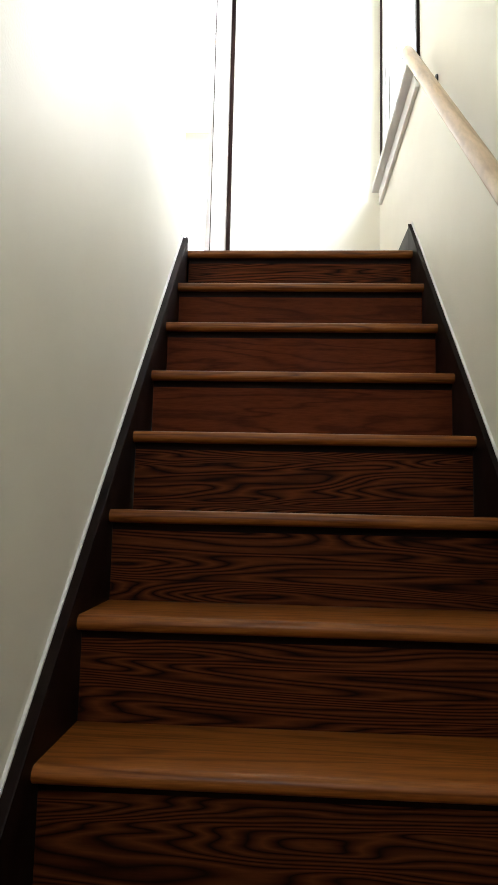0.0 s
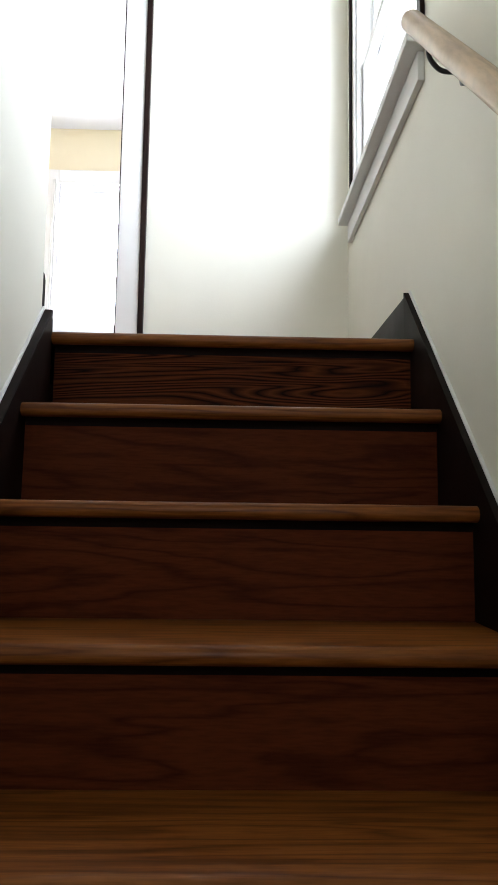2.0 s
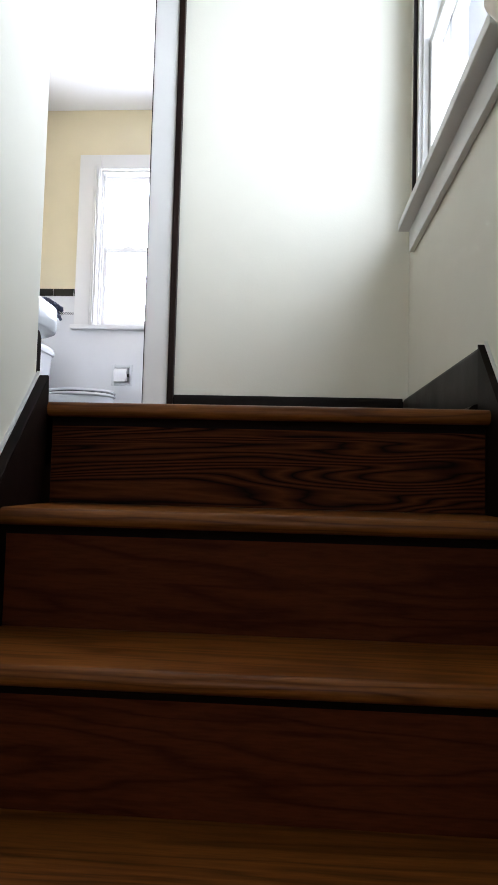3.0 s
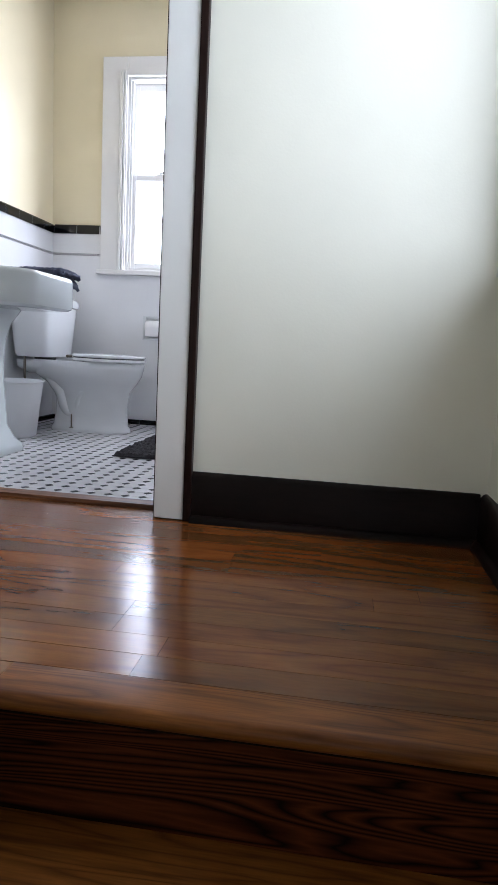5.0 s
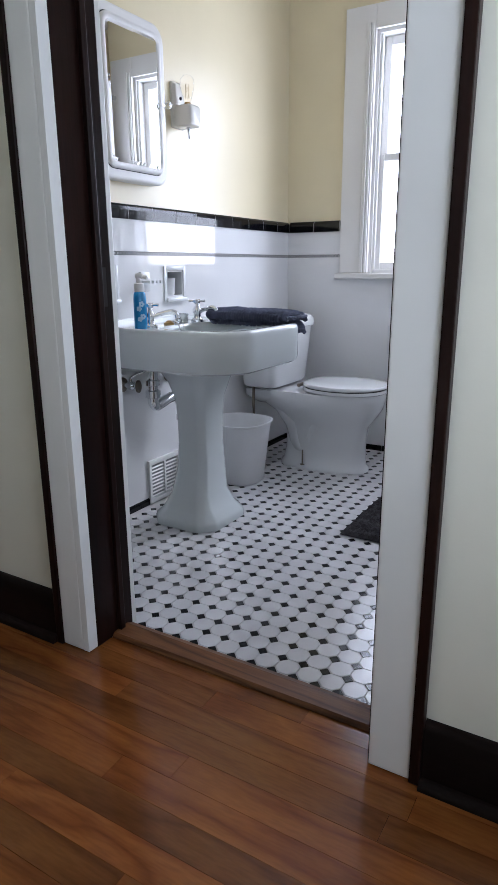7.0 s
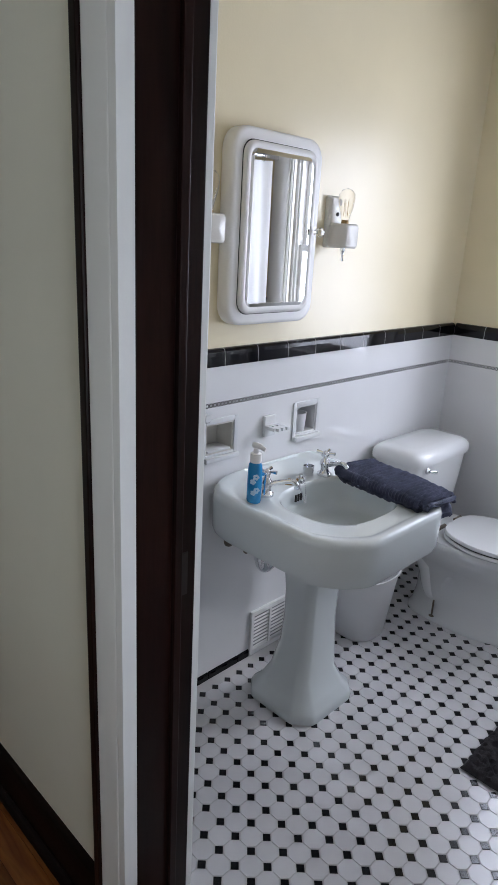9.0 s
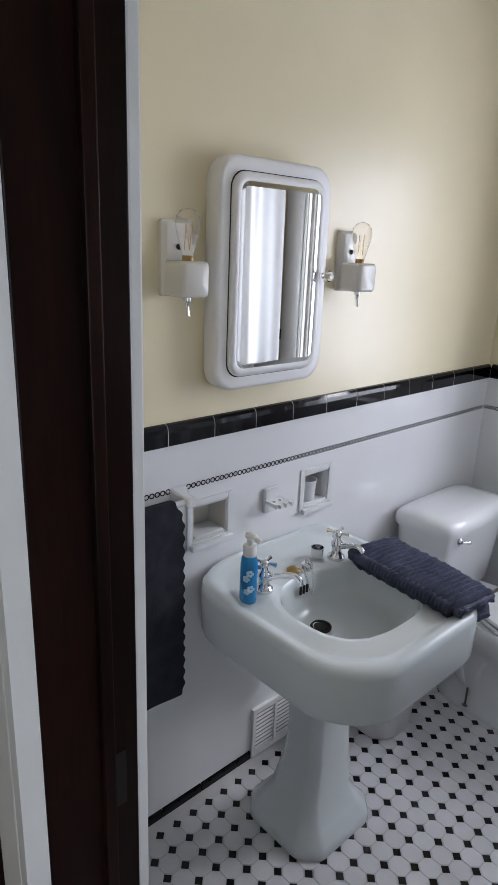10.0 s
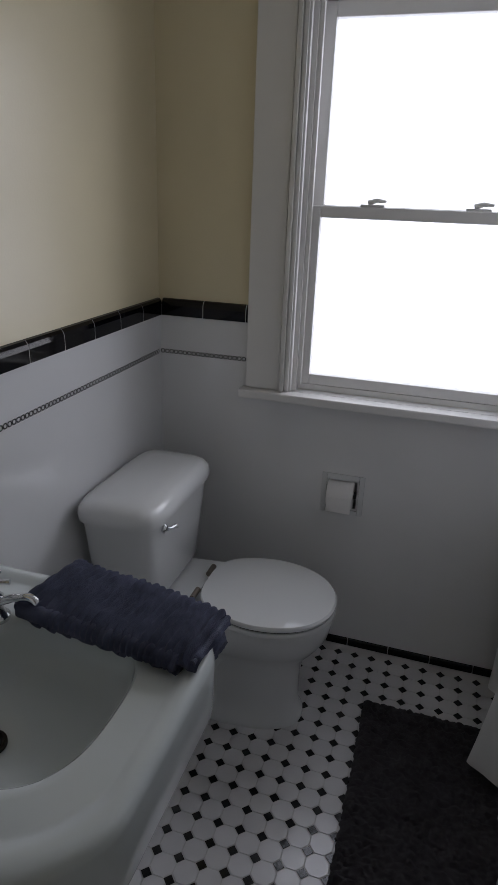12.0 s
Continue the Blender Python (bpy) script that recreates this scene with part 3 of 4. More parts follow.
rings[5:] = [swell(r, h) for r, h in zip(rings[5:], (0.0, 0.012, 0.014, 0.015, 0.015, 0.015))]
edge_in, edge_out = basin(1.04, RIM - 0.008), rings[-1]
for k in (0.12, 0.26, 0.42, 0.6, 0.8):
    mixed = [(p[0] + (q[0] - p[0]) * k, p[1] + (q[1] - p[1]) * k, RIM - 0.009 + 0.001 * k) for p, q in zip(edge_out, edge_in)]
    rings.append(swell(mixed, 0.015))
rings += [basin(1.04, RIM - 0.008), basin(1.005, RIM - 0.013), basin(0.985, RIM - 0.024), basin(0.965, RIM - 0.042), basin(0.945, 0.684), basin(0.915, 0.669), basin(0.87, 0.654), basin(0.80, 0.641), basin(0.70, 0.632), basin(0.55, 0.625), basin(0.38, 0.620), basin(0.18, 0.617)]
part("basin", loft(rings), M_SINK, sink)


def chamfered(cx, cy, a, b, z, k=0.36, per=3):
    """A rectangle with cut corners, a few points along each side."""
    c = min(a, b) * k
    poly = [(a, -b + c), (a, b - c), (a - c, b), (-a + c, b), (-a, b - c), (-a, -b + c), (-a + c, -b), (a - c, -b)]
    out = []
    for (x0, y0), (x1, y1) in zip(poly, poly[1:] + poly[:1]):
        for i in range(per):
            t = 0.07 + 0.86 * i / (per - 1)
            out.append((cx + x0 + (x1 - x0) * t, cy + y0 + (y1 - y0) * t, z))
    return out


prof = [(0.150, 0.158, ZB), (0.150, 0.160, ZB + 0.018), (0.145, 0.154, ZB + 0.034), (0.118, 0.130, ZB + 0.060), (0.088, 0.104, ZB + 0.12), (0.072, 0.090, 0.18), (0.066, 0.084, 0.28), (0.067, 0.086, 0.38), (0.074, 0.094, 0.46), (0.092, 0.120, 0.53), (0.112, 0.155, 0.572), (0.118, 0.17, 0.589)]
part("pedestal", loft([chamfered(-1.495 + (0.012 if z > 0.1 else 0.0), 1.910, a, b, z) for a, b, z in prof]), M_SINK, sink)
dn = part("drain", lathe([(0.030, 0.0), (0.030, 0.005), (0.024, 0.006), (0.021, 0.002), (0.021, 0.0015)], -1.478, 1.876, 0.6215, 28), M_OLDMETAL, sink, "tarnished drain ring")
# A black disc stands in for the darkness inside the drain.
part("drain_hole", lathe([(0.0195, 0), (0.0195, 0.0012)], -1.478, 1.876, 0.6236, 24), M_RUBBERGAP, dn)
# Black plugs on the basin wall give the slots their inner shade.
for k in (-1, 0, 1):
    part("overflow_slot", turned(tube([(0, 0, -0.012), (0, 0, 0.012)], 0.004, 8), pose(-1.556, 1.885 + k * 0.013, 0.700)), M_RUBBERGAP, sink)


def faucet(y, cross):
    f = base("faucet", -1.58, y, RIM, "chrome cross-handle faucet on the sink deck", "faucet", "sink faucets")
    x = -1.584
    part("body", lathe([(0.026, -0.008), (0.026, 0.0), (0.018, 0.006), (0.014, 0.02), (0.018, 0.03), (0.018, 0.042), (0.010, 0.052), (0.008, 0.066)], x, y, RIM, 20), M_CHROME, f)
    sp = curve_pts([(x + 0.01, y, RIM + 0.032), (x + 0.034, y + 0.02 * cross, RIM + 0.042), (x + 0.066, y + 0.040 * cross, RIM + 0.050), (x + 0.082, y + 0.049 * cross, RIM + 0.043), (x + 0.086, y + 0.051 * cross, RIM + 0.027)])
    part("spout", tube(sp, 0.0085, 12), M_CHROME, f)
    h = part("handle", lathe([(0.012, 0.0), (0.014, 0.006), (0.010, 0.014), (0.005, 0.018)], x, y, RIM + 0.064, 16), M_CHROME, f)
    for k in range(4):
        a = math.pi / 2 * k + 0.35
        part("handle_arm", tube([(x + 0.006 * math.cos(a), y + 0.006 * math.sin(a), RIM + 0.073), (x + 0.022 * math.cos(a), y + 0.022 * math.sin(a), RIM + 0.075), (x + 0.033 * math.cos(a), y + 0.033 * math.sin(a), RIM + 0.075)], [0.004, 0.005, 0.0065], 8), M_CHROME, h)


faucet(1.752, 1)
faucet(2.052, 0.25)
plug = base("sink_plug", -1.61, 1.90, RIM, "rubber sink plug and bead chain on a brass anchor", "plug")
part("anchor", lathe([(0.020, -0.006), (0.020, 0.002), (0.012, 0.008), (0.006, 0.012)], -1.606, 1.892, RIM - 0.004, 16), M_BRASS, plug, "brass anchor plate")
part("stopper", lathe([(0.012, -0.006), (0.017, 0.006), (0.017, 0.014), (0.007, 0.018), (0.007, 0.024)], -1.588, 1.928, RIM - 0.003, 16), M_CHROME, plug)
chain = curve_pts([(-1.584, 1.928, RIM + 0.02), (-1.572, 1.928, RIM + 0.012), (-1.556, 1.922, RIM - 0.03), (-1.550, 1.915, RIM - 0.062), (-1.551, 1.908, RIM - 0.055), (-1.560, 1.900, RIM - 0.02), (-1.576, 1.898, RIM + 0.004), (-1.598, 1.894, RIM + 0.008)], 7)
cb = bmesh.new()
for p in chain:
    bmesh.ops.create_icosphere(cb, subdivisions=1, radius=0.0032, matrix=Matrix.Translation(p))
part("chain", cb, M_CHROME, plug)
cup = base("strainer_cup", -1.620, 2.008, RIM, "small perforated metal strainer cup on the sink", "strainer")
part("cup", lathe([(0.016, -0.008), (0.018, 0.002), (0.019, 0.024), (0.0205, 0.026), (0.0175, 0.026), (0.015, 0.004)], -1.620, 2.008, RIM, 20), M_CHROME, cup)

soap = base("soap_bottle", -1.570, 1.682, RIM, "blue foaming soap bottle with white pump", "soap bottle")
part("bottle", loft([sring(-1.570, 1.682, a, a * 0.80, RIM - 0.006 + h, 2.3, 28) for a, h in ((0.022, 0), (0.0242, 0.006), (0.0242, 0.06), (0.0238, 0.105), (0.022, 0.122), (0.018, 0.13))]), M_BLUE, soap)
part("collar", lathe([(0.017, 0), (0.018, 0.004), (0.018, 0.02), (0.017, 0.028), (0.009, 0.03), (0.009, 0.046)], -1.570, 1.682, RIM + 0.1245, 20), M_PLAST, soap)
part("pump_head", tube(curve_pts([(-1.579, 1.682, RIM + 0.176), (-1.567, 1.682, RIM + 0.179), (-1.550, 1.684, RIM + 0.176), (-1.535, 1.686, RIM + 0.171)]), [0.010] * 8 + [0.009] * 8 + [0.007] * 8 + [0.006], 12), M_PLAST, soap)
for dx, dz, r in ((0.008, 0.088, 0.010), (-0.003, 0.072, 0.009), (0.012, 0.045, 0.010), (0.0, 0.036, 0.008)):
    for k in range(5):
        a = 2 * math.pi * k / 5
        bm = turned(lathe([(0.0045, 0), (0.004, 0.0012)], 0, 0, 0, 10), pose(0, 0, 0, 90, 0, 0) @ pose(r * 0.6 * math.cos(a), r * 0.6 * math.sin(a), 0))
        ang = dx / 0.0265
        part("blossom_print", turned(bm, pose(-1.570 + 0.0240 * math.sin(ang + 0.55), 1.682 - 0.0200 * math.cos(ang + 0.55), RIM - 0.006 + dz, 0, 0, math.degrees(ang + 0.55))), M_BLUEL, soap)

# supply pipes and trap under the sink
pipes = base("sink_plumbing", XL + 0.05, 1.8, 0.45, "worn chrome supply pipes and trap under the sink", "plumbing")
for y in (1.780, 2.075):
    part("escutcheon", turned(lathe([(0.030, 0), (0.029, 0.005), (0.016, 0.012), (0.011, 0.014)], 0, 0, 0, 24), pose(XL + TAR, y, 0.500, 0, 90, 0)), M_RUST, pipes)
    v = part("valve", turned(lathe([(0.010, 0.012), (0.010, 0.03), (0.016, 0.034), (0.017, 0.056), (0.011, 0.062), (0.006, 0.066), (0.006, 0.080)], 0, 0, 0, 20), pose(XL + TAR, y, 0.500, 0, 90, 0)), M_CHROME, pipes)
    part("valve_handle", turned(loft([sring(0, 0, 0.025 * k, 0.016 * k, h, 2.0, 24) for k, h in ((0.8, 0.0), (1.0, 0.003), (1.0, 0.009), (0.8, 0.012))]), pose(XL + TAR + 0.078, y, 0.500, 0, 90, 0)), M_RUST, v)
    s = 0.03 if y < 1.8 else -0.03
    part("supply_tube", tube(curve_pts([(XL + 0.054, y, 0.505), (XL + 0.056, y, 0.53), (XL + 0.075, y + s * 0.3, 0.545), (XL + 0.115, y + s * 0.8, 0.565), (XL + 0.13, y + s, 0.60)]), 0.0065, 12), M_CHROME, v)
dropper = part("tailpiece", tube([(-1.640, 1.826, 0.60), (-1.645, 1.826, 0.52), (-1.650, 1.826, 0.450)], 0.019, 18), M_CHROME, pipes)
for za, zb, r in ((0.498, 0.524, 0.028), (0.450, 0.482, 0.030)):
    part("slip_nut", loft([sring(-1.648, 1.826, q, q, z, 2, 24) for q, z in ((r * 0.8, za), (r, za + 0.003), (r, zb - 0.003), (r * 0.8, zb))]), M_CHROME, dropper)
part("trap", tube(curve_pts([(-1.650, 1.826, 0.456), (-1.650, 1.828, 0.432), (-1.652, 1.846, 0.414), (-1.654, 1.872, 0.416), (-1.658, 1.933, 0.428), (-1.663, 1.993, 0.428), (-1.666, 2.027, 0.418), (-1.667, 2.039, 0.394), (-1.667, 2.041, 0.365)], 6), 0.0215, 18), M_CHROME, pipes)
part("trap_joint", loft([sring(-1.667, 2.041, q, q, z, 2, 24) for q, z in ((0.018, 0.312), (0.027, 0.316), (0.027, 0.338), (0.024, 0.342), (0.024, 0.358), (0.029, 0.362), (0.029, 0.378), (0.022, 0.382))]), M_OLDMETAL, pipes, "tarnished trap joint")

# toilet
TY = 2.81
toilet = base("toilet", -1.45, TY, ZB, "white two-piece toilet with its lid closed", "toilet")
body_rings = []
for xb, xf, w, z in ((-1.565, -1.100, 0.118, ZB), (-1.565, -1.102, 0.117, ZB + 0.018), (-1.552, -1.116, 0.104, ZB + 0.036), (-1.540, -1.118, 0.096, 0.05), (-1.540, -1.118, 0.095, 0.12), (-1.552, -1.108, 0.104, 0.18), (-1.600, -1.070, 0.132, 0.228), (-1.670, -1.043, 0.160, 0.272), (-1.722, -1.032, 0.174, 0.312), (-1.738, -1.028, 0.178, 0.34), (-1.732, -1.034, 0.172, 0.352)):
    cx, ln = (xb + xf) / 2, (xf - xb) / 2
    ring = []
    for i in range(56):
        t = 2 * math.pi * i / 56
        c, s = math.cos(t), math.sin(t)
        n = 2.3 if c > 0 else 3.4
        q = (abs(c) ** n + abs(s) ** n) ** (-1 / n)
        narrow = 1 - 0.20 * max(0.0, -c) * min(1.0, max(0.0, (z - 0.1) / 0.1))
        ring.append((cx + ln * c * q, TY + w * s * q * narrow, z))
    body_rings.append(ring)
part("foot", loft(body_rings), M_PORC, toilet)
edge = [[(-1.3325 + (x + 1.3325) * k, TY + (y - TY) * k, ZB + h) for x, y, _ in body_rings[0]] for k, h in ((1.018, 0.0), (1.014, 0.0035), (0.985, 0.0035))]
part("base_caulk", loft(edge), M_RUBBERGAP, toilet, "dark joint round the foot")
part("deck", loft([sring(-1.60, TY, a, b, z, 5, 40) for a, b, z in ((0.10, 0.10, 0.29), (0.14, 0.14, 0.32), (0.15, 0.15, 0.335), (0.15, 0.155, 0.36), (0.145, 0.15, 0.368))]), M_PORC, toilet)
for s in (-1, 1):
    tr = curve_pts([(-1.560, TY + s * 0.080, 0.262), (-1.530, TY + s * 0.076, 0.225), (-1.490, TY + s * 0.064, 0.165), (-1.468, TY + s * 0.060, 0.095), (-1.435, TY + s * 0.058, 0.045), (-1.395, TY + s * 0.058, 0.060), (-1.380, TY + s * 0.062, 0.130), (-1.350, TY + s * 0.072, 0.185), (-1.30, TY + s * 0.080, 0.212)], 5)
    m = len(tr)
    part("trapway", tube(tr, [0.030 + 0.008 * math.sin(math.pi * i / (m - 1)) for i in range(m)], 16), M_PORC, toilet)


def seat_ring(k, z, front=0.0):
    pts = []
    for i in range(56):
        a = 2 * math.pi * i / 56
        c, s = math.cos(a), math.sin(a)
        n = 2.15 if c > 0 else 3.6
        q = (abs(c) ** n + abs(s) ** n) ** (-1 / n)
        rx = 0.222 if c > 0 else 0.188
        taper = 1 - 0.30 * max(0.0, -c) ** 1.5
        pts.append((-1.246 + rx * c * q * k + front, TY + 0.184 * s * q * k * taper, z))
    return pts


part("seat", loft([seat_ring(0.97, 0.374), seat_ring(1.0, 0.379), seat_ring(1.0, 0.386), seat_ring(0.98, 0.392)]), M_PORC, toilet)
# Black filler puts the shade between seat and lid into colour.
part("lid_gap", loft([seat_ring(0.955, 0.391), seat_ring(0.955, 0.397)]), M_RUBBERGAP, toilet)
part("lid", loft([seat_ring(0.975, 0.397), seat_ring(1.0, 0.401), seat_ring(1.0, 0.408), seat_ring(0.975, 0.414), seat_ring(0.86, 0.417), seat_ring(0.5, 0.419)]), M_PORC, toilet)
for s in (-1, 1):
    part("hinge", turned(lathe([(0.009, 0), (0.009, 0.05)], 0, 0, -0.025, 14), pose(-1.446, TY + s * 0.07, 0.396, 90, 0, 0)), M_RUST, toilet)
    part("floor_bolt", lathe([(0.012, 0), (0.012, 0.003), (0.004, 0.005), (0.004, 0.078)], -1.41, TY + s * 0.112, ZB + 0.022, 10), M_RUST, toilet, "bare floor bolt")
tank_r = [(0.092, 0.185, 0.385), (0.100, 0.194, 0.40), (0.110, 0.214, 0.55), (0.118, 0.226, 0.668)]
tk = part("tank", loft([sring(XL + 0.145, TY, a, b, z, 7, 64) for a, b, z in tank_r]), M_PORC, toilet)
part("tank_lid", loft([sring(XL + 0.146, TY, a, b, z, 6, 64) for a, b, z in ((0.120, 0.229, 0.669), (0.130, 0.240, 0.673), (0.132, 0.242, 0.690), (0.128, 0.238, 0.710), (0.116, 0.225, 0.724), (0.098, 0.205, 0.732), (0.06, 0.165, 0.735))]), M_PORC, toilet)
lev = part("flush_lever", turned(lathe([(0.014, 0), (0.014, 0.006), (0.008, 0.012)], 0, 0, 0, 14), pose(XL + 0.263, TY - 0.150, 0.652, 0, 90, 0)), M_CHROME, toilet, "chrome flush lever")
part("lever_arm", tube([(XL + 0.277, TY - 0.150, 0.652), (XL + 0.284, TY - 0.136, 0.650), (XL + 0.286, TY - 0.112, 0.645)], [0.006, 0.006, 0.008], 10), M_CHROME, lev)
part("gasket", loft([sring(XL + 0.15, TY, 0.05, 0.07, z, 3, 24) for z in (0.367, 0.386)]), M_RUBBERGAP, toilet)
part("supply_hose", tube(curve_pts([(XL + 0.10, TY - 0.15, 0.385), (XL + 0.11, TY - 0.17, 0.30), (XL + 0.10, TY - 0.16, 0.22), (XL + 0.05, TY - 0.20, 0.16), (XL + 0.012, TY - 0.21, 0.16)]), 0.007, 8), M_RUST, toilet, "grey braided supply hose")

for o in toilet.children_recursive:
    if o.parent == toilet and o.name.split(".")[0] not in ("foot", "floor_bolt", "trapway"):
        o.location.z -= 0.02

# waste bin
wb = base("waste_bin", -1.60, 2.400, ZB, "translucent white plastic waste bin behind the sink", "waste bin")
part("shell", loft([sring(-1.600, 2.400, q * 1.22, q * 1.22, z, 2.6, 48) for q, z in ((0.083, ZB + 0.001), (0.087, ZB + 0.006), (0.114, 0.236), (0.121, 0.240), (0.121, 0.247), (0.116, 0.247), (0.110, 0.236), (0.084, ZB + 0.01))]), M_FROST, wb)

# air vent low on the wall
grille = base("wall_vent", XL + TAR, 2.0, 0.04, "white metal wall vent with slats near the floor", "vent")
gy0, gy1, gz0, gz1 = 1.908, 2.122, ZB + 0.004, 0.146
gx = XL + TAR
fr = slab("x", gx, gx + 0.012, gy0, gy1, gz0, gz1, [(gy0 + 0.014, gy1 - 0.014, gz0 + 0.020, gz1 - 0.020)])
part("frame", fr, M_WHITE, grille, smooth=False)
part("backing", bx(gx, gy0 + 0.014, gz0 + 0.020, gx + 0.001, gy1 - 0.014, gz1 - 0.020), M_VENTBACK, grille, smooth=False)
gm = (gy0 + gy1) / 2
part("divider", bx(gx + 0.001, gm - 0.005, gz0 + 0.0202, gx + 0.0118, gm + 0.005, gz1 - 0.0202), M_WHITE, grille, smooth=False)
for i in range(10):
    z = gz0 + 0.025 + i * (gz1 - gz0 - 0.048) / 9
    for ya, yb in ((gy0 + 0.014, gm - 0.0052), (gm + 0.0052, gy1 - 0.014)):
        part("slat", loft([[(gx + 0.003, y, z + 0.0045), (gx + 0.0045, y, z + 0.0055), (gx + 0.0085, y, z + 0.0005), (gx + 0.0078, y, z - 0.0006)] for y in (ya, yb)]), M_WHITE, grille, smooth=False)


# recessed china fittings
def niche(name, u0, u1, z0, z1, wall, label, category):
    """A china recess with a moulded frame and a lip. wall 'x': west wall; 'y': window wall."""
    n = base(name, *((XL, (u0 + u1) / 2, z0) if wall == "x" else ((u0 + u1) / 2, YW, z0)), label, category)
    def b(d0, d1, a, c, e, f):
        return bx(XL + d0, a, e, XL + d1, c, f) if wall == "x" else bx(a, YW - d1, e, c, YW - d0, f)
    f = TAR
    # Soap niche: warm shade inside the recess is put into a cream base colour.
    inner = M_SCONCE if name == "soap_niche" else M_PORC
    for nm, a, c, e, g_ in (("frame_side", u0 - 0.018, u0 - 0.0005, z0 - 0.018, z1 + 0.018), ("frame_side", u1 + 0.0005, u1 + 0.018, z0 - 0.018, z1 + 0.018), ("frame_top", u0 - 0.0004, u1 + 0.0004, z1 + 0.0005, z1 + 0.018), ("frame_bottom", u0 - 0.0004, u1 + 0.0004, z0 - 0.018, z0 - 0.0005)):
        part(nm, b(f, f + 0.005, a, c, e, g_), M_PORC, n, bev=0.002)
    part("recess_back", b(-0.078, -0.068, u0 + 0.002, u1 - 0.002, z0 + 0.002, z1 - 0.002), inner, n, smooth=False)
    part("recess_side", b(-0.067, f, u0 + 0.0005, u0 + 0.006, z0 + 0.001, z1 - 0.001), inner, n, smooth=False)
    part("recess_side", b(-0.067, f, u1 - 0.006, u1 - 0.0005, z0 + 0.001, z1 - 0.001), inner, n, smooth=False)
    part("recess_top", b(-0.067, f, u0 + 0.0065, u1 - 0.0065, z1 - 0.006, z1 - 0.0005), inner, n, smooth=False)
    part("recess_floor", b(-0.067, f, u0 + 0.0065, u1 - 0.0065, z0 + 0.0005, z0 + 0.006), inner, n, smooth=False)
    return n


n1 = niche("soap_niche", *N1, "x", "recessed white china soap niche in the tile", "soap niche")
part("lip", bx(XL + TAR + 0.0052, N1[0] - 0.012, N1[2] - 0.022, XL + TAR + 0.024, N1[1] + 0.012, N1[2] - 0.004), M_PORC, n1, bev=0.006)
part("dish", bx(XL - 0.06, N1[0] + 0.012, N1[2] + 0.0062, XL + 0.010, N1[1] - 0.012, N1[2] + 0.013), M_PORC, n1, bev=0.003)
n2 = niche("tumbler_niche", *N2, "x", "recessed white china tumbler niche in the tile", "tumbler niche")
part("lip", bx(XL + TAR + 0.0052, N2[0] - 0.012, N2[2] - 0.022, XL + TAR + 0.022, N2[1] + 0.012, N2[2] - 0.004), M_PORC, n2, bev=0.006)
tum = base("tumbler", XL - 0.02, 2.135, N2[2] + 0.006, "small white tumbler standing in the niche", "tumbler")
part("cup", lathe([(0.027, 0.0005), (0.030, 0.004), (0.034, 0.068), (0.035, 0.070), (0.032, 0.070), (0.026, 0.006)], XL - 0.022, 2.135, N2[2] + 0.006, 24), M_FROST, tum)
th = base("toothbrush_holder", XL + 0.01, 1.935, 0.91, "white china toothbrush holder with six holes", "toothbrush holder")
part("wall_plate", bx(XL + TAR, 1.910, 0.855, XL + TAR + 0.016, 1.967, 0.932), M_PORC, th, bev=0.006)
hold = bmesh.new()
xs = [XL + TAR + 0.0165, XL + 0.040, XL + 0.052, XL + 0.070, XL + 0.082]
ys = [1.907, 1.917, 1.929, 1.939, 1.951, 1.961, 1.971]
for i in range(4):
    for j in range(6):
        if not (i in (1,) and j in (1, 3, 5)) and not (i == 3 and j in (0, 2, 4)):
            box(hold, xs[i], ys[j], 0.888, xs[i + 1], ys[j + 1], 0.899)
part("holder", hold, M_PORC, th, smooth=False)

# paper holder
tph = niche("paper_holder", *TP, "y", "recessed white china toilet paper holder with a roll", "paper holder")
roll = part("roll", turned(lathe([(0.016, 0), (0.047, 0), (0.048, 0.003), (0.048, 0.086), (0.047, 0.089), (0.016, 0.089)], 0, 0, 0, 36), pose(TP[0] + 0.006, YW - 0.006, 0.566, 0, 90, 0)), M_PAPER, tph, "white paper roll")
part("sheet", bx(TP[0] + 0.010, YW - 0.0548, 0.515, TP[0] + 0.093, YW - 0.0535, 0.568), M_PAPER, tph, smooth=False)
part("spindle", tube([(TP[0] + 0.007, YW - 0.006, 0.566), (TP[1] - 0.006, YW - 0.006, 0.566)], 0.012, 14), M_BLACK, tph)

# mirror cabinet
MY0, MY1, MZ0, MZ1 = 1.678, 2.072, 1.258, 1.820


def rrect(x, y0, y1, z0, z1, r, seg=7):
    out = []
    for cy, cz, a0 in ((y1 - r, z1 - r, 0), (y0 + r, z1 - r, 90), (y0 + r, z0 + r, 180), (y1 - r, z0 + r, 270)):
        for i in range(seg):
            a = radians(a0 + 90 * i / (seg - 1))
            out.append((x, cy + r * math.cos(a), cz + r * math.sin(a)))
    return out


def rr(ins, x, r=0.062):
    return rrect(x, MY0 + ins, MY1 - ins, MZ0 + ins, MZ1 - ins, max(0.008, r - ins * 0.6))


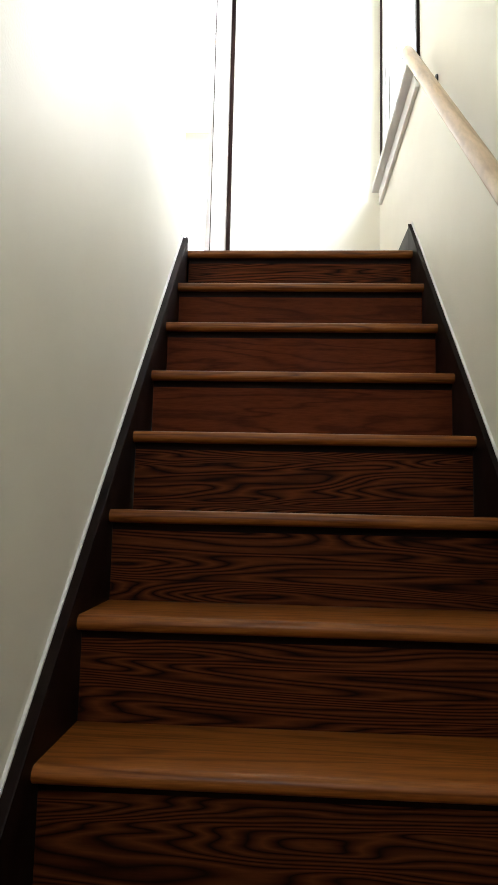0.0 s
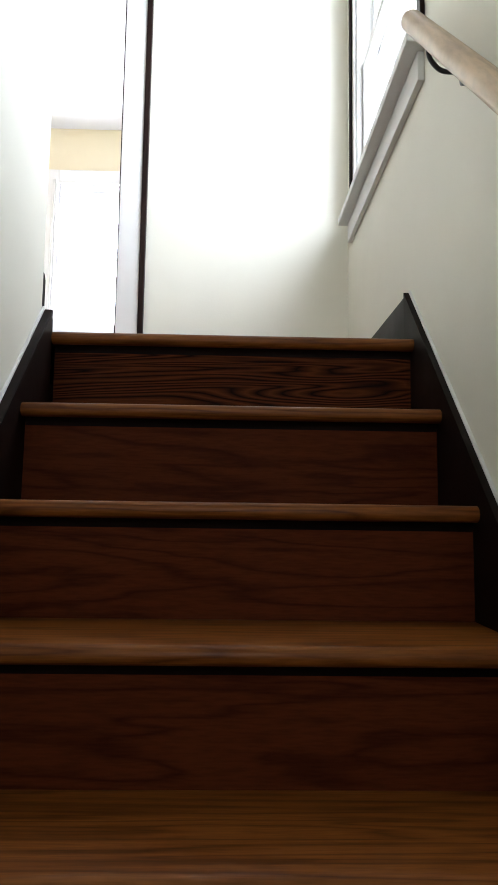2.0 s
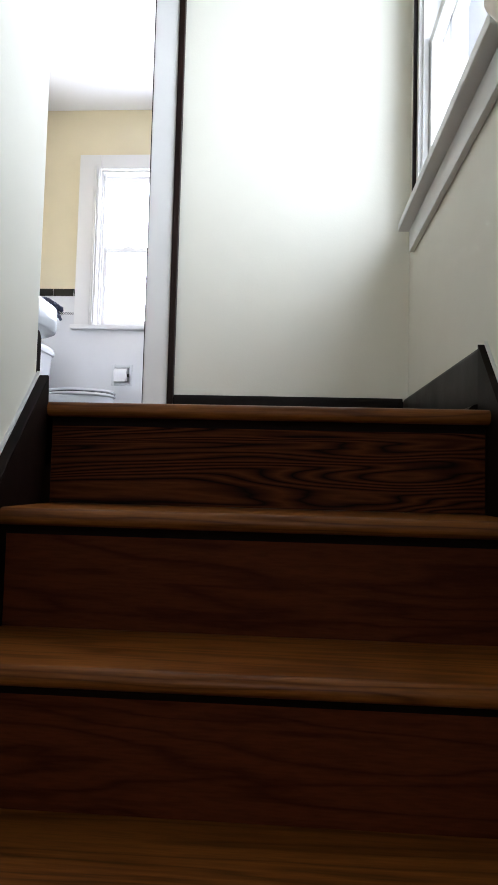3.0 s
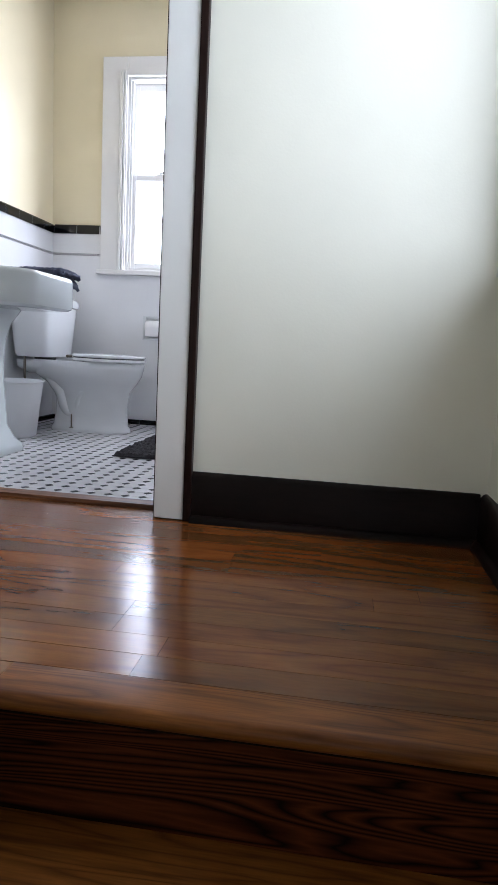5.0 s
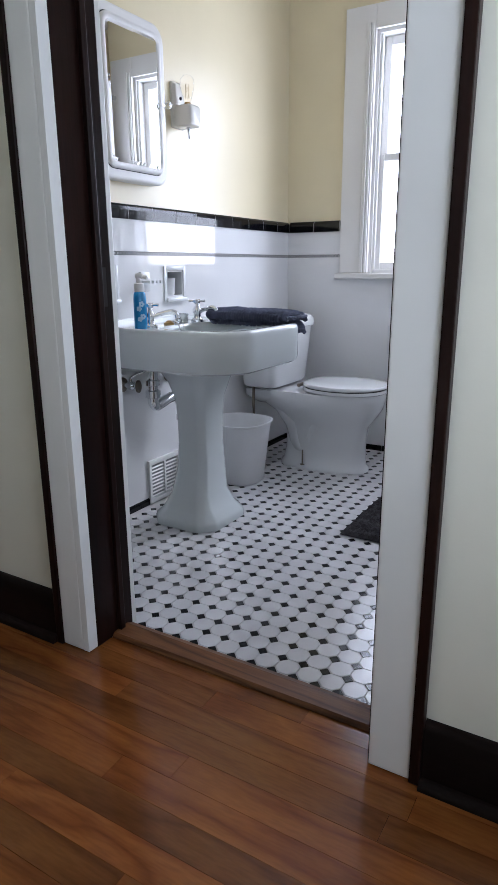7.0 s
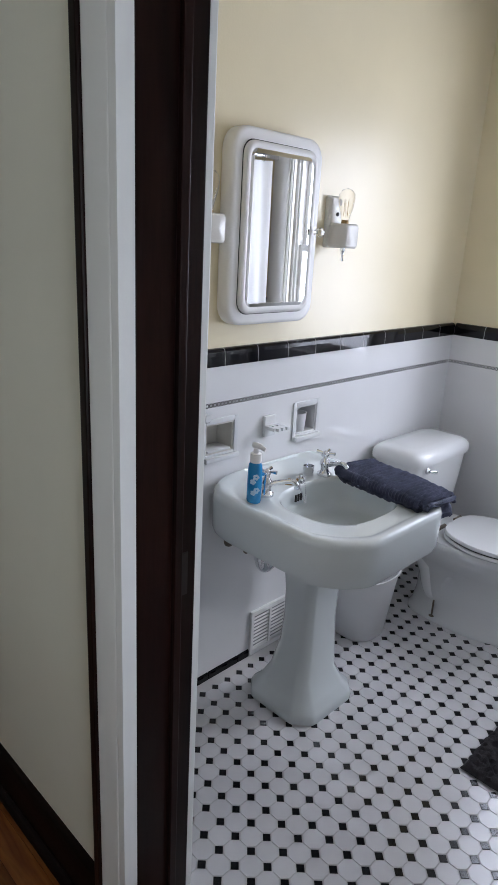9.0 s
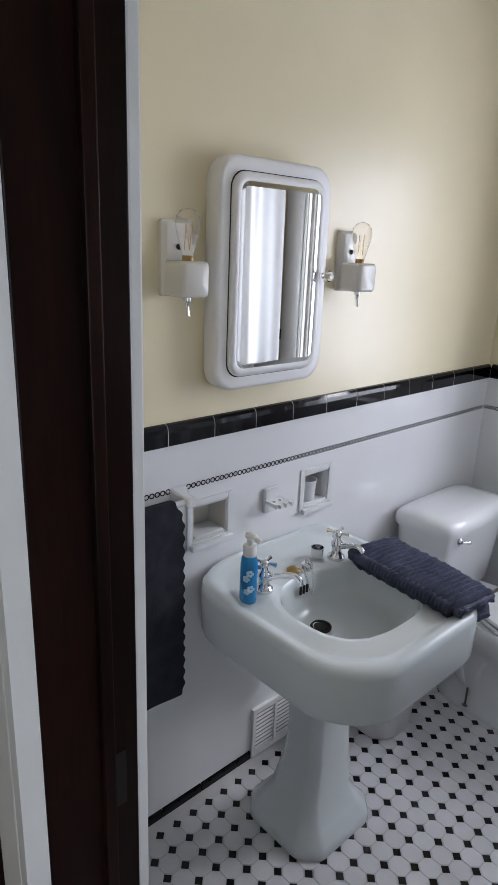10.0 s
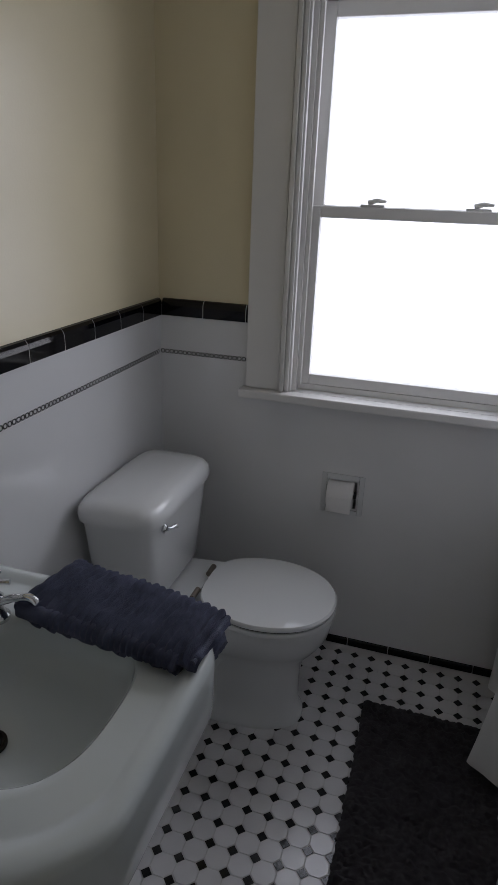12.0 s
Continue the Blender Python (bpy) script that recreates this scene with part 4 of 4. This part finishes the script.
mc = base("mirror_cabinet", XL, 1.87, MZ0, "white rounded medicine cabinet with a mirror door", "mirror cabinet")
part("body", loft([rr(0.006, XL + 0.0005), rr(0.0, XL + 0.008), rr(0.0, XL + 0.046), rr(0.002, XL + 0.052), rr(0.007, XL + 0.0555), rr(0.013, XL + 0.0562), rr(0.034, XL + 0.0562)]), M_WHITE, mc)
# Black ring painted in as the shade of the gap round the door.
part("shadow_gap", loft([rr(0.0335, XL + 0.0562), rr(0.0335, XL + 0.0566), rr(0.039, XL + 0.0566)]), M_RUBBERGAP, mc, "dark gap round the door")
dr = part("door", loft([rr(0.0365, XL + 0.0570), rr(0.0365, XL + 0.064), rr(0.039, XL + 0.068), rr(0.046, XL + 0.0705), rr(0.054, XL + 0.0705), rr(0.0575, XL + 0.068)]), M_WHITE, mc)
part("mirror_glass", loft([rr(0.0565, XL + 0.0682, 0.058), rr(0.0575, XL + 0.0684, 0.058), rr(0.067, XL + 0.0700, 0.050), rr(0.069, XL + 0.0702, 0.048)]), M_MIRROR, dr, "bevelled mirror", smooth=False)
part("knob", turned(lathe([(0.008, 0), (0.006, 0.008), (0.013, 0.016), (0.015, 0.024), (0.010, 0.032)], 0, 0, 0, 16), pose(XL + 0.0695, MY1 - 0.030, 1.545, 0, 90, 0)), M_GLASS, dr, "clear glass knob")


def sconce(y, z):
    s = base("wall_sconce", XL, y, z, "white porcelain wall sconce with a clear filament bulb", "wall sconce", "sconces beside the mirror")
    part("back_plate", loft([rrect(XL + d, y - w, y + w, z - 0.085 + e, z + 0.085 - e, 0.008) for d, w, e in ((0.0005, 0.042, 0), (0.012, 0.042, 0), (0.022, 0.032, 0.008))]), M_SCONCE, s)
    part("socket_box", loft([rrect(XL + d, y - w, y + w, z - 0.084 + e, z - 0.004 - e, 0.01) for d, w, e in ((0.0225, 0.039, 0), (0.085, 0.039, 0), (0.092, 0.034, 0.004), (0.094, 0.03, 0.008))]), M_SCONCE, s)
    part("screw", turned(lathe([(0.007, 0), (0.007, 0.003), (0.003, 0.006)], 0, 0, 0, 12), pose(XL + 0.0222, y, z + 0.026, 0, 90, 0)), M_BLACK, s, "black screw")
    bl = part("bulb", lathe([(0.012, 0.0), (0.013, 0.012), (0.019, 0.035), (0.0265, 0.062), (0.029, 0.080), (0.0265, 0.096), (0.017, 0.108), (0.004, 0.113)], XL + 0.057, y, z - 0.004, 24), M_AMBER, s, "clear amber-tinted filament bulb")
    bl.visible_shadow = False
    part("cap", lathe([(0.013, 0), (0.013, 0.012), (0.010, 0.018)], XL + 0.057, y, z - 0.010, 16), M_BRASS, bl)
    fil = [(XL + 0.057 + 0.007 * math.cos(a), y + 0.007 * math.sin(a), z + 0.02 + (0.055 if i % 2 else 0.0)) for i, a in enumerate([math.pi / 3 * k for k in range(7)])]
    part("filament", tube(fil, 0.0007, 5), M_BRASS, bl)
    part("switch", lathe([(0.005, 0.0), (0.006, 0.010), (0.009, 0.013), (0.009, 0.022)], XL + 0.057, y, z - 0.1062, 12), M_CHROME, s)
    part("switch_lever", tube([(XL + 0.057, y, z - 0.104), (XL + 0.06, y, z - 0.128)], [0.003, 0.0045], 8), M_CHROME, s)


sconce(2.214, 1.584)
sconce(1.588, 1.582)

# towel bar and hanging towel
tbar = base("towel_bar", XL, 1.4, 1.0, "white china towel bar on the tile wall", "towel bar")
for y in (1.24, 1.600):
    part("post", loft([rrect(XL + d, y - w, y + w, 0.985 - w, 0.985 + w, 0.008) for d, w in ((TAR + 0.0005, 0.026), (0.02, 0.024), (0.034, 0.014), (0.07, 0.014), (0.074, 0.011))]), M_PORC, tbar)
part("bar", tube([(XL + 0.055, 1.254, 0.985), (XL + 0.055, 1.586, 0.985)], 0.009, 12), M_PORC, tbar)


def cloth_grid(nu, nv, f, thick):
    bm = bmesh.new()
    g_ = [[bm.verts.new(f(i / nu, j / nv)) for j in range(nv + 1)] for i in range(nu + 1)]
    for i in range(nu):
        for j in range(nv):
            bm.faces.new((g_[i][j], g_[i + 1][j], g_[i + 1][j + 1], g_[i][j + 1]))
    bmesh.ops.recalc_face_normals(bm, faces=bm.faces[:])
    bmesh.ops.solidify(bm, geom=bm.faces[:], thickness=thick)
    return bm


def hang(u, v):
    s = v * 1.09 - 0.50
    y = 1.29 + (0.284 - 0.030 * math.exp(-(s / 0.045) ** 2) - 0.012 * max(0.0, (s - 0.56) / 0.03) ** 2) * u
    r = 0.016
    edge = 0.0035 * math.sin(v * 190) * (1 if u > 0.93 else 0)
    w = 0.004 * math.sin(u * 9 + v * 5)
    if s < -0.02:
        return (XL + 0.055 - r + w * 0.3, y + edge, 0.985 + s + 0.02)
    if s > 0.03:
        return (XL + 0.055 + r + w + 0.004, y + edge, 0.985 - (s - 0.03))
    a = math.pi * (s + 0.02) / 0.05
    return (XL + 0.055 - r * math.cos(a), y + edge, 0.985 + r * math.sin(a))


ht = tagged(part("hanging_towel", cloth_grid(28, 150, hang, 0.008), M_TOWEL2, None), "charcoal terry towel hanging over the towel bar", "towel")

# folded towel lying across the sink rim
FT = [Vector((-1.532, 2.056)), Vector((-1.500, 2.238)), Vector((-1.150, 2.182)), Vector((-1.168, 2.020))]


def towel_layer(z0, ins, seed, droop):
    def f(u, v):
        p = FT[0].lerp(FT[3], u).lerp(FT[1].lerp(FT[2], u), ins + v * (1 - 2 * ins))
        rib = 0.0075 * math.sin(u * 132 + 1.1 * noise.noise(Vector((u * 5, v * 4, seed + 9)))) * (0.8 + 0.35 * noise.noise(Vector((u * 14, v * 9, seed)))) + 0.008 * noise.noise(Vector((u * 3, v * 2, seed)))
        round_ = -0.012 * (abs(2 * v - 1) ** 6) - 0.010 * max(0, (u - 0.9) / 0.1) ** 2
        return (p.x, p.y + 0.003 * math.sin(u * 60), z0 + rib + round_ - droop * max(0, u - 0.86) ** 2 * 8)
    return f


ft = base("folded_towel", -1.38, 2.05, RIM, "dark slate terry towel folded across the sink rim", "towel")
part("lower_fold", cloth_grid(220, 40, towel_layer(RIM + 0.014, 0.015, 1.0, 0.22), 0.013), M_TOWEL, ft)
part("upper_fold", cloth_grid(220, 40, towel_layer(RIM + 0.040, 0.0, 4.0, 0.03), 0.015), M_TOWEL, ft)
bend = [FT[0].lerp(FT[1], k / 16) for k in range(17)]
part("fold_bend", tube([(p.x - 0.002, p.y, RIM + 0.021 + 0.002 * math.sin(k * 1.7)) for k, p in enumerate(bend)], [0.013] + [0.019] * 15 + [0.013], 14), M_TOWEL, ft)
side = [FT[0].lerp(FT[3], k / 60) for k in range(57)]
part("side_fold", tube([(p.x, p.y + 0.004, RIM + 0.021 - 0.004 * (k / 56) ** 4) for k, p in enumerate(side)], [0.0165 + 0.0025 * math.sin(k * 3.1) for k in range(57)], 12), M_TOWEL, ft)
hem = [FT[3].lerp(FT[2], 0.06 + 0.88 * k / 12) for k in range(13)]
part("hem", tube([(p.x + 0.002, p.y, RIM + 0.021) for p in hem], 0.0055, 10), M_HEM, ft, "paler woven hem")

# bath mat

def matf(u, v):
    x = -0.912 + 0.52 * u
    y = 2.012 + 0.918 * v
    e = min(u * 0.52, (1 - u) * 0.52, v * 0.918, (1 - v) * 0.918)
    wob = 0.004 * noise.noise(Vector((x * 60, y * 60, 0)))
    return (x + (wob if 0 < u < 1 else 2 * wob), y + wob, ZB + 0.004 + 0.014 * min(1, e / 0.012) + 0.013 * noise.noise(Vector((x * 75, y * 75, 3))) * min(1, e / 0.01))


tagged(part("bath_mat", cloth_grid(100, 190, matf, 0.003), M_MAT, None), "charcoal shaggy bath mat on the tiled floor", "bath mat")

# tub, curtain rod and shower curtain
tub = base("bathtub", -0.05, 2.4, ZB, "white enamel bathtub behind a shower curtain", "bathtub")
part("shell", loft([sring(0.03, 2.40, a, b, z, 8, 56) for a, b, z in ((0.40, 0.78, ZB), (0.40, 0.78, 0.35), (0.425, 0.80, 0.36), (0.425, 0.80, 0.40), (0.40, 0.775, 0.41), (0.33, 0.70, 0.40), (0.30, 0.66, 0.15), (0.22, 0.55, 0.06))]), M_SINK, tub)
rod = base("curtain_rod", -0.5, 2.3, 1.95, "chrome shower curtain rod with dark flanges", "curtain rod")
part("rod", tube([(-0.45, 1.33, 1.95), (-0.45, YW - 0.02, 1.95)], 0.0125, 14), M_CHROME, rod)
part("flange", turned(lathe([(0.03, 0), (0.03, 0.008), (0.015, 0.02)], 0, 0, 0, 18), pose(-0.45, YW - 0.0005, 1.95, 90, 0, 0)), M_BLACK, rod)
part("drop_rod", tube([(-0.45, 1.33, 1.95), (-0.37, 1.30, 1.95), (BX - 0.001, 1.30, 1.95)], 0.0125, 14), M_CHROME, rod)


def curt(u, v):
    y = 1.40 + 1.73 * u
    z = 1.925 - 1.93 * v
    amp = 0.018 + 0.020 * v
    x = -0.450 - 0.03 * v - 0.070 * v ** 4 * math.exp(-((y - 2.73) / 0.09) ** 2) + amp * math.sin(u * 62 + 0.6 * math.sin(v * 2)) + 0.008 * math.sin(u * 151)
    return (x, y + 0.008 * math.sin(u * 40 + v * 3), z)


curtain = base("shower_curtain", -0.5, 2.2, 1.93, "white shower curtain drawn across the tub", "shower curtain")
part("fabric", cloth_grid(220, 24, curt, 0.002), M_CURTAIN, curtain)
for k in range(12):
    y = 1.44 + k * 0.149
    pts = [(-0.45 + 0.02 * math.cos(a), y, 1.945 + 0.024 * math.sin(a)) for a in [2 * math.pi * i / 12 for i in range(13)]]
    part("ring", tube(pts, 0.002, 6), M_CHROME, curtain)

# ---------- pieces: caps, base tiles, chain band, floor tiles, floorboards ----------
CAP = 0.15


def cap_row(parent, axis, a, b, face, out, z0, z1, depth, start, name, material):
    h = z1 - z0
    poly = [(0.0005, 0), (depth, 0), (depth, h * 0.6), (depth * 0.85, h * 0.82), (depth * 0.5, h * 0.96), (0.0005, h)]
    cache = {}
    if depth > 0.01:
        jp = [(p * 0.955, q * 0.985) for p, q in poly]
        if axis == "y":
            jb = loft([[(face + out * p, t, z0 + q) for p, q in jp] for t in (a + 0.002, b - 0.002)])
        else:
            jb = loft([[(t, face + out * p, z0 + q) for p, q in jp] for t in (a + 0.002, b - 0.002)])
        part("joint_grout", jb, M_PALEGROUT, parent, "pale grout", smooth=False)
    u = start
    while u < b - 1e-6:
        c0, c1 = max(u, a) + 0.0013, min(u + CAP, b) - 0.0013
        if c1 - c0 > 0.004:
            L = round(c1 - c0, 4)
            if L not in cache:
                bm = bmesh.new()
                if axis == "y":
                    loft([[(out * p, t, q) for p, q in poly] for t in (0, L)], bm=bm)
                else:
                    loft([[(t, out * p, q) for p, q in poly] for t in (0, L)], bm=bm)
                bmesh.ops.recalc_face_normals(bm, faces=bm.faces[:])
                me = bpy.data.meshes.new(name)
                bm.to_mesh(me)
                bm.free()
                me.materials.append(material)
                cache[L] = me
            o = new(name, cache[L])
            o.parent = parent
            o.location = (face, c0, z0) if axis == "y" else (c0, face, z0)
        u += CAP


for nm, args in (("grout_west", (XL + 0.0005, DB, CAPZ0 + 0.0003, XL + 0.0135, YW, CAPZ0 + 0.036)), ("grout_north", (XL + 0.0140, YW - 0.0135, CAPZ0 + 0.0003, WX0 - 0.152, YW - 0.0005, CAPZ0 + 0.036))):
    setting(ob_from("trim_" + nm, bx(*args), M_GROUT), "pale grout behind the black cap tiles", "grout")
ww, wn, ws = bpy.data.objects["wall_tile_west"], bpy.data.objects["wall_tile_north"], bpy.data.objects["wall_tile_south"]
cap_row(ww, "y", DB, YW - TAR, XL, 1, CAPZ0, CAPZ1, 0.016, 1.715 - 0.75, "cap_tile", M_BLACKT)
cap_row(wn, "x", XL + 0.0165, WX0 - 0.151, YW, -1, CAPZ0, CAPZ1, 0.016, XL + 0.0165, "cap_tile", M_BLACKT)
cap_row(wn, "x", WX1 + 0.151, BX, YW, -1, CAPZ0, CAPZ1, 0.016, WX1 + 0.151, "cap_tile", M_BLACKT)
cap_row(ww, "y", DB + 0.03, gy0 - 0.001, XL + TAR, 1, ZB, ZB + 0.030, 0.007, DB + 0.03, "base_tile", M_BLACKT)
cap_row(ww, "y", gy1 + 0.001, YW - TAR - 0.008, XL + TAR, 1, ZB, ZB + 0.030, 0.007, gy1, "base_tile", M_BLACKT)
cap_row(wn, "x", XL + TAR, BX, YW - TAR, -1, ZB, ZB + 0.030, 0.007, XL + TAR, "base_tile", M_BLACKT)


def chain_band(parent, axis, a, b, face, out, zc):
    """A run of interlaced dark rings inlaid in the tile."""
    bm = bmesh.new()
    pitch, r, w = 0.0165, 0.0085, 0.0016
    for k in range(int((b - a) / pitch)):
        u = a + (k + 0.5) * pitch
        lo, hi = [], []
        for i in range(8):
            q = math.pi / 4 * i + math.pi / 8
            for lst, rad in ((lo, r - 2 * w), (hi, r)):
                p, z = u + rad * math.cos(q), zc + rad * 0.95 * math.sin(q)
                lst.append(bm.verts.new((face + out * 0.0009, p, z) if axis == "y" else (p, face + out * 0.0009, z)))
        for i in range(8):
            j = (i + 1) % 8
            bm.faces.new((lo[i], lo[j], hi[j], hi[i]))
    bmesh.ops.solidify(bm, geom=bm.faces[:], thickness=0.0006)
    return tagged(part("chain_border", bm, M_BLACKM, parent, "narrow border of dark interlaced rings", smooth=False), kind="stuff")


chain_band(ww, "y", DB, YW - TAR, XL + TAR, 1, 1.003)
chain_band(wn, "x", XL + TAR, WX0 - 0.152, YW - TAR, -1, 1.003)

# tiled bathroom floor: octagons with black dots on a bed of grout
bath_floor = setting(ob_from("floor_bath", bx(XL, DB + 0.004, ZB - 0.1, BX, YW, ZB - 0.0022), M_GROUT), "white octagon tile floor with black dots", "floor")
P = 0.0612
OX, OY = -1.2857, 1.1990


def tile_mesh(name, pts, material):
    bm = bmesh.new()
    n = len(pts)
    up = [bm.verts.new((x * 0.97, y * 0.97, 0)) for x, y in pts]
    lo = [bm.verts.new((x, y, -0.0012)) for x, y in pts]
    bt = [bm.verts.new((x, y, -0.004)) for x, y in pts]
    bm.faces.new(up)
    for a, b in ((lo, up), (bt, lo)):
        for i in range(n):
            bm.faces.new((a[i], a[(i + 1) % n], b[(i + 1) % n], b[i]))
    me = bpy.data.meshes.new(name)
    bm.to_mesh(me)
    bm.free()
    me.materials.append(material)
    return me


hh, cc = P / 2 - 0.0009, 0.0170
octa = [(hh, -hh + cc), (hh, hh - cc), (hh - cc, hh), (-hh + cc, hh), (-hh, hh - cc), (-hh, -hh + cc), (-hh + cc, -hh), (hh - cc, -hh)]
dd = 0.0150
dotp = [(dd, 0), (0, dd), (-dd, 0), (0, -dd)]
me_o, me_d = tile_mesh("octagon_tile", octa, M_WHITET), tile_mesh("dot_tile", dotp, M_BLACKM)


def lattice(off):
    i0, i1 = math.ceil((XL + 0.03 - OX - off) / P), math.floor((BX - 0.03 - OX - off) / P)
    j0, j1 = math.ceil((DB + 0.02 - OY - off) / P), math.floor((YW - 0.03 - OY - off) / P)
    return [(OX + off + i * P, OY + off + j * P) for i in range(i0, i1 + 1) for j in range(j0, j1 + 1)]


def lay(me, pts, pts_shape, name, material):
    near = sorted(pts, key=lambda p: (p[0] + 1.15) ** 2 + (p[1] - 1.75) ** 2)
    rng = random.Random(7)
    for x, y in near[:290]:
        o = new(name, me)
        o.parent = bath_floor
        o.location = (x, y, ZB + rng.uniform(-0.0003, 0.0003))
    vs, fs = [], []
    n = len(pts_shape)
    for x, y in near[290:]:
        b0 = len(vs)
        vs += [(x + px * 0.97, y + py * 0.97, ZB) for px, py in pts_shape] + [(x + px, y + py, ZB - 0.0012) for px, py in pts_shape] + [(x + px, y + py, ZB - 0.004) for px, py in pts_shape]
        fs.append(tuple(range(b0, b0 + n)))
        for lvl in (0, 1):
            for i in range(n):
                a, b = b0 + lvl * n + i, b0 + lvl * n + (i + 1) % n
                fs.append((a + n, b + n, b, a))
    m = bpy.data.meshes.new(name + "_field")
    m.from_pydata(vs, [], fs)
    m.materials.append(material)
    o = new(name + "_field", m)
    o.parent = bath_floor
    tagged(o, kind="stuff")


lay(me_o, lattice(P / 2), octa, "octagon_tile", M_WHITET)
lay(me_d, lattice(0.0), dotp, "dot_tile", M_BLACKM)

# hall floorboards
hall_floor = setting(ob_from("floor_hall", bx(HX, 0.0855, -0.12, XR, DB + 0.003, -0.019), M_FLOOR), "varnished oak strip floor", "floor")
setting(ob_from("floor_hall_edge", bx(HX, HS, -0.12, SL, 0.085, -0.001), M_FLOOR), "varnished oak edge board", "floor")
rng = random.Random(11)
W = 0.0656
y = 0.086
while y < D + 0.066:
    x = HX + 0.001 - rng.uniform(0.0, 0.8)
    y1 = min(y + W, D + 0.0655)
    while x < XR:
        L = rng.uniform(0.55, 1.25)
        x0, x1 = max(HX + 0.001, x), min(XR - 0.001, x + L)
        if x1 - x0 > 0.02:
            bm = bx(x0 + 0.0003, y + 0.0004, -0.0188, x1 - 0.0003, y1 - 0.0004, rng.uniform(-0.0003, 0.0))
            part("floorboard", bm, M_FLOOR, hall_floor, smooth=False)
        x += L
    y += W
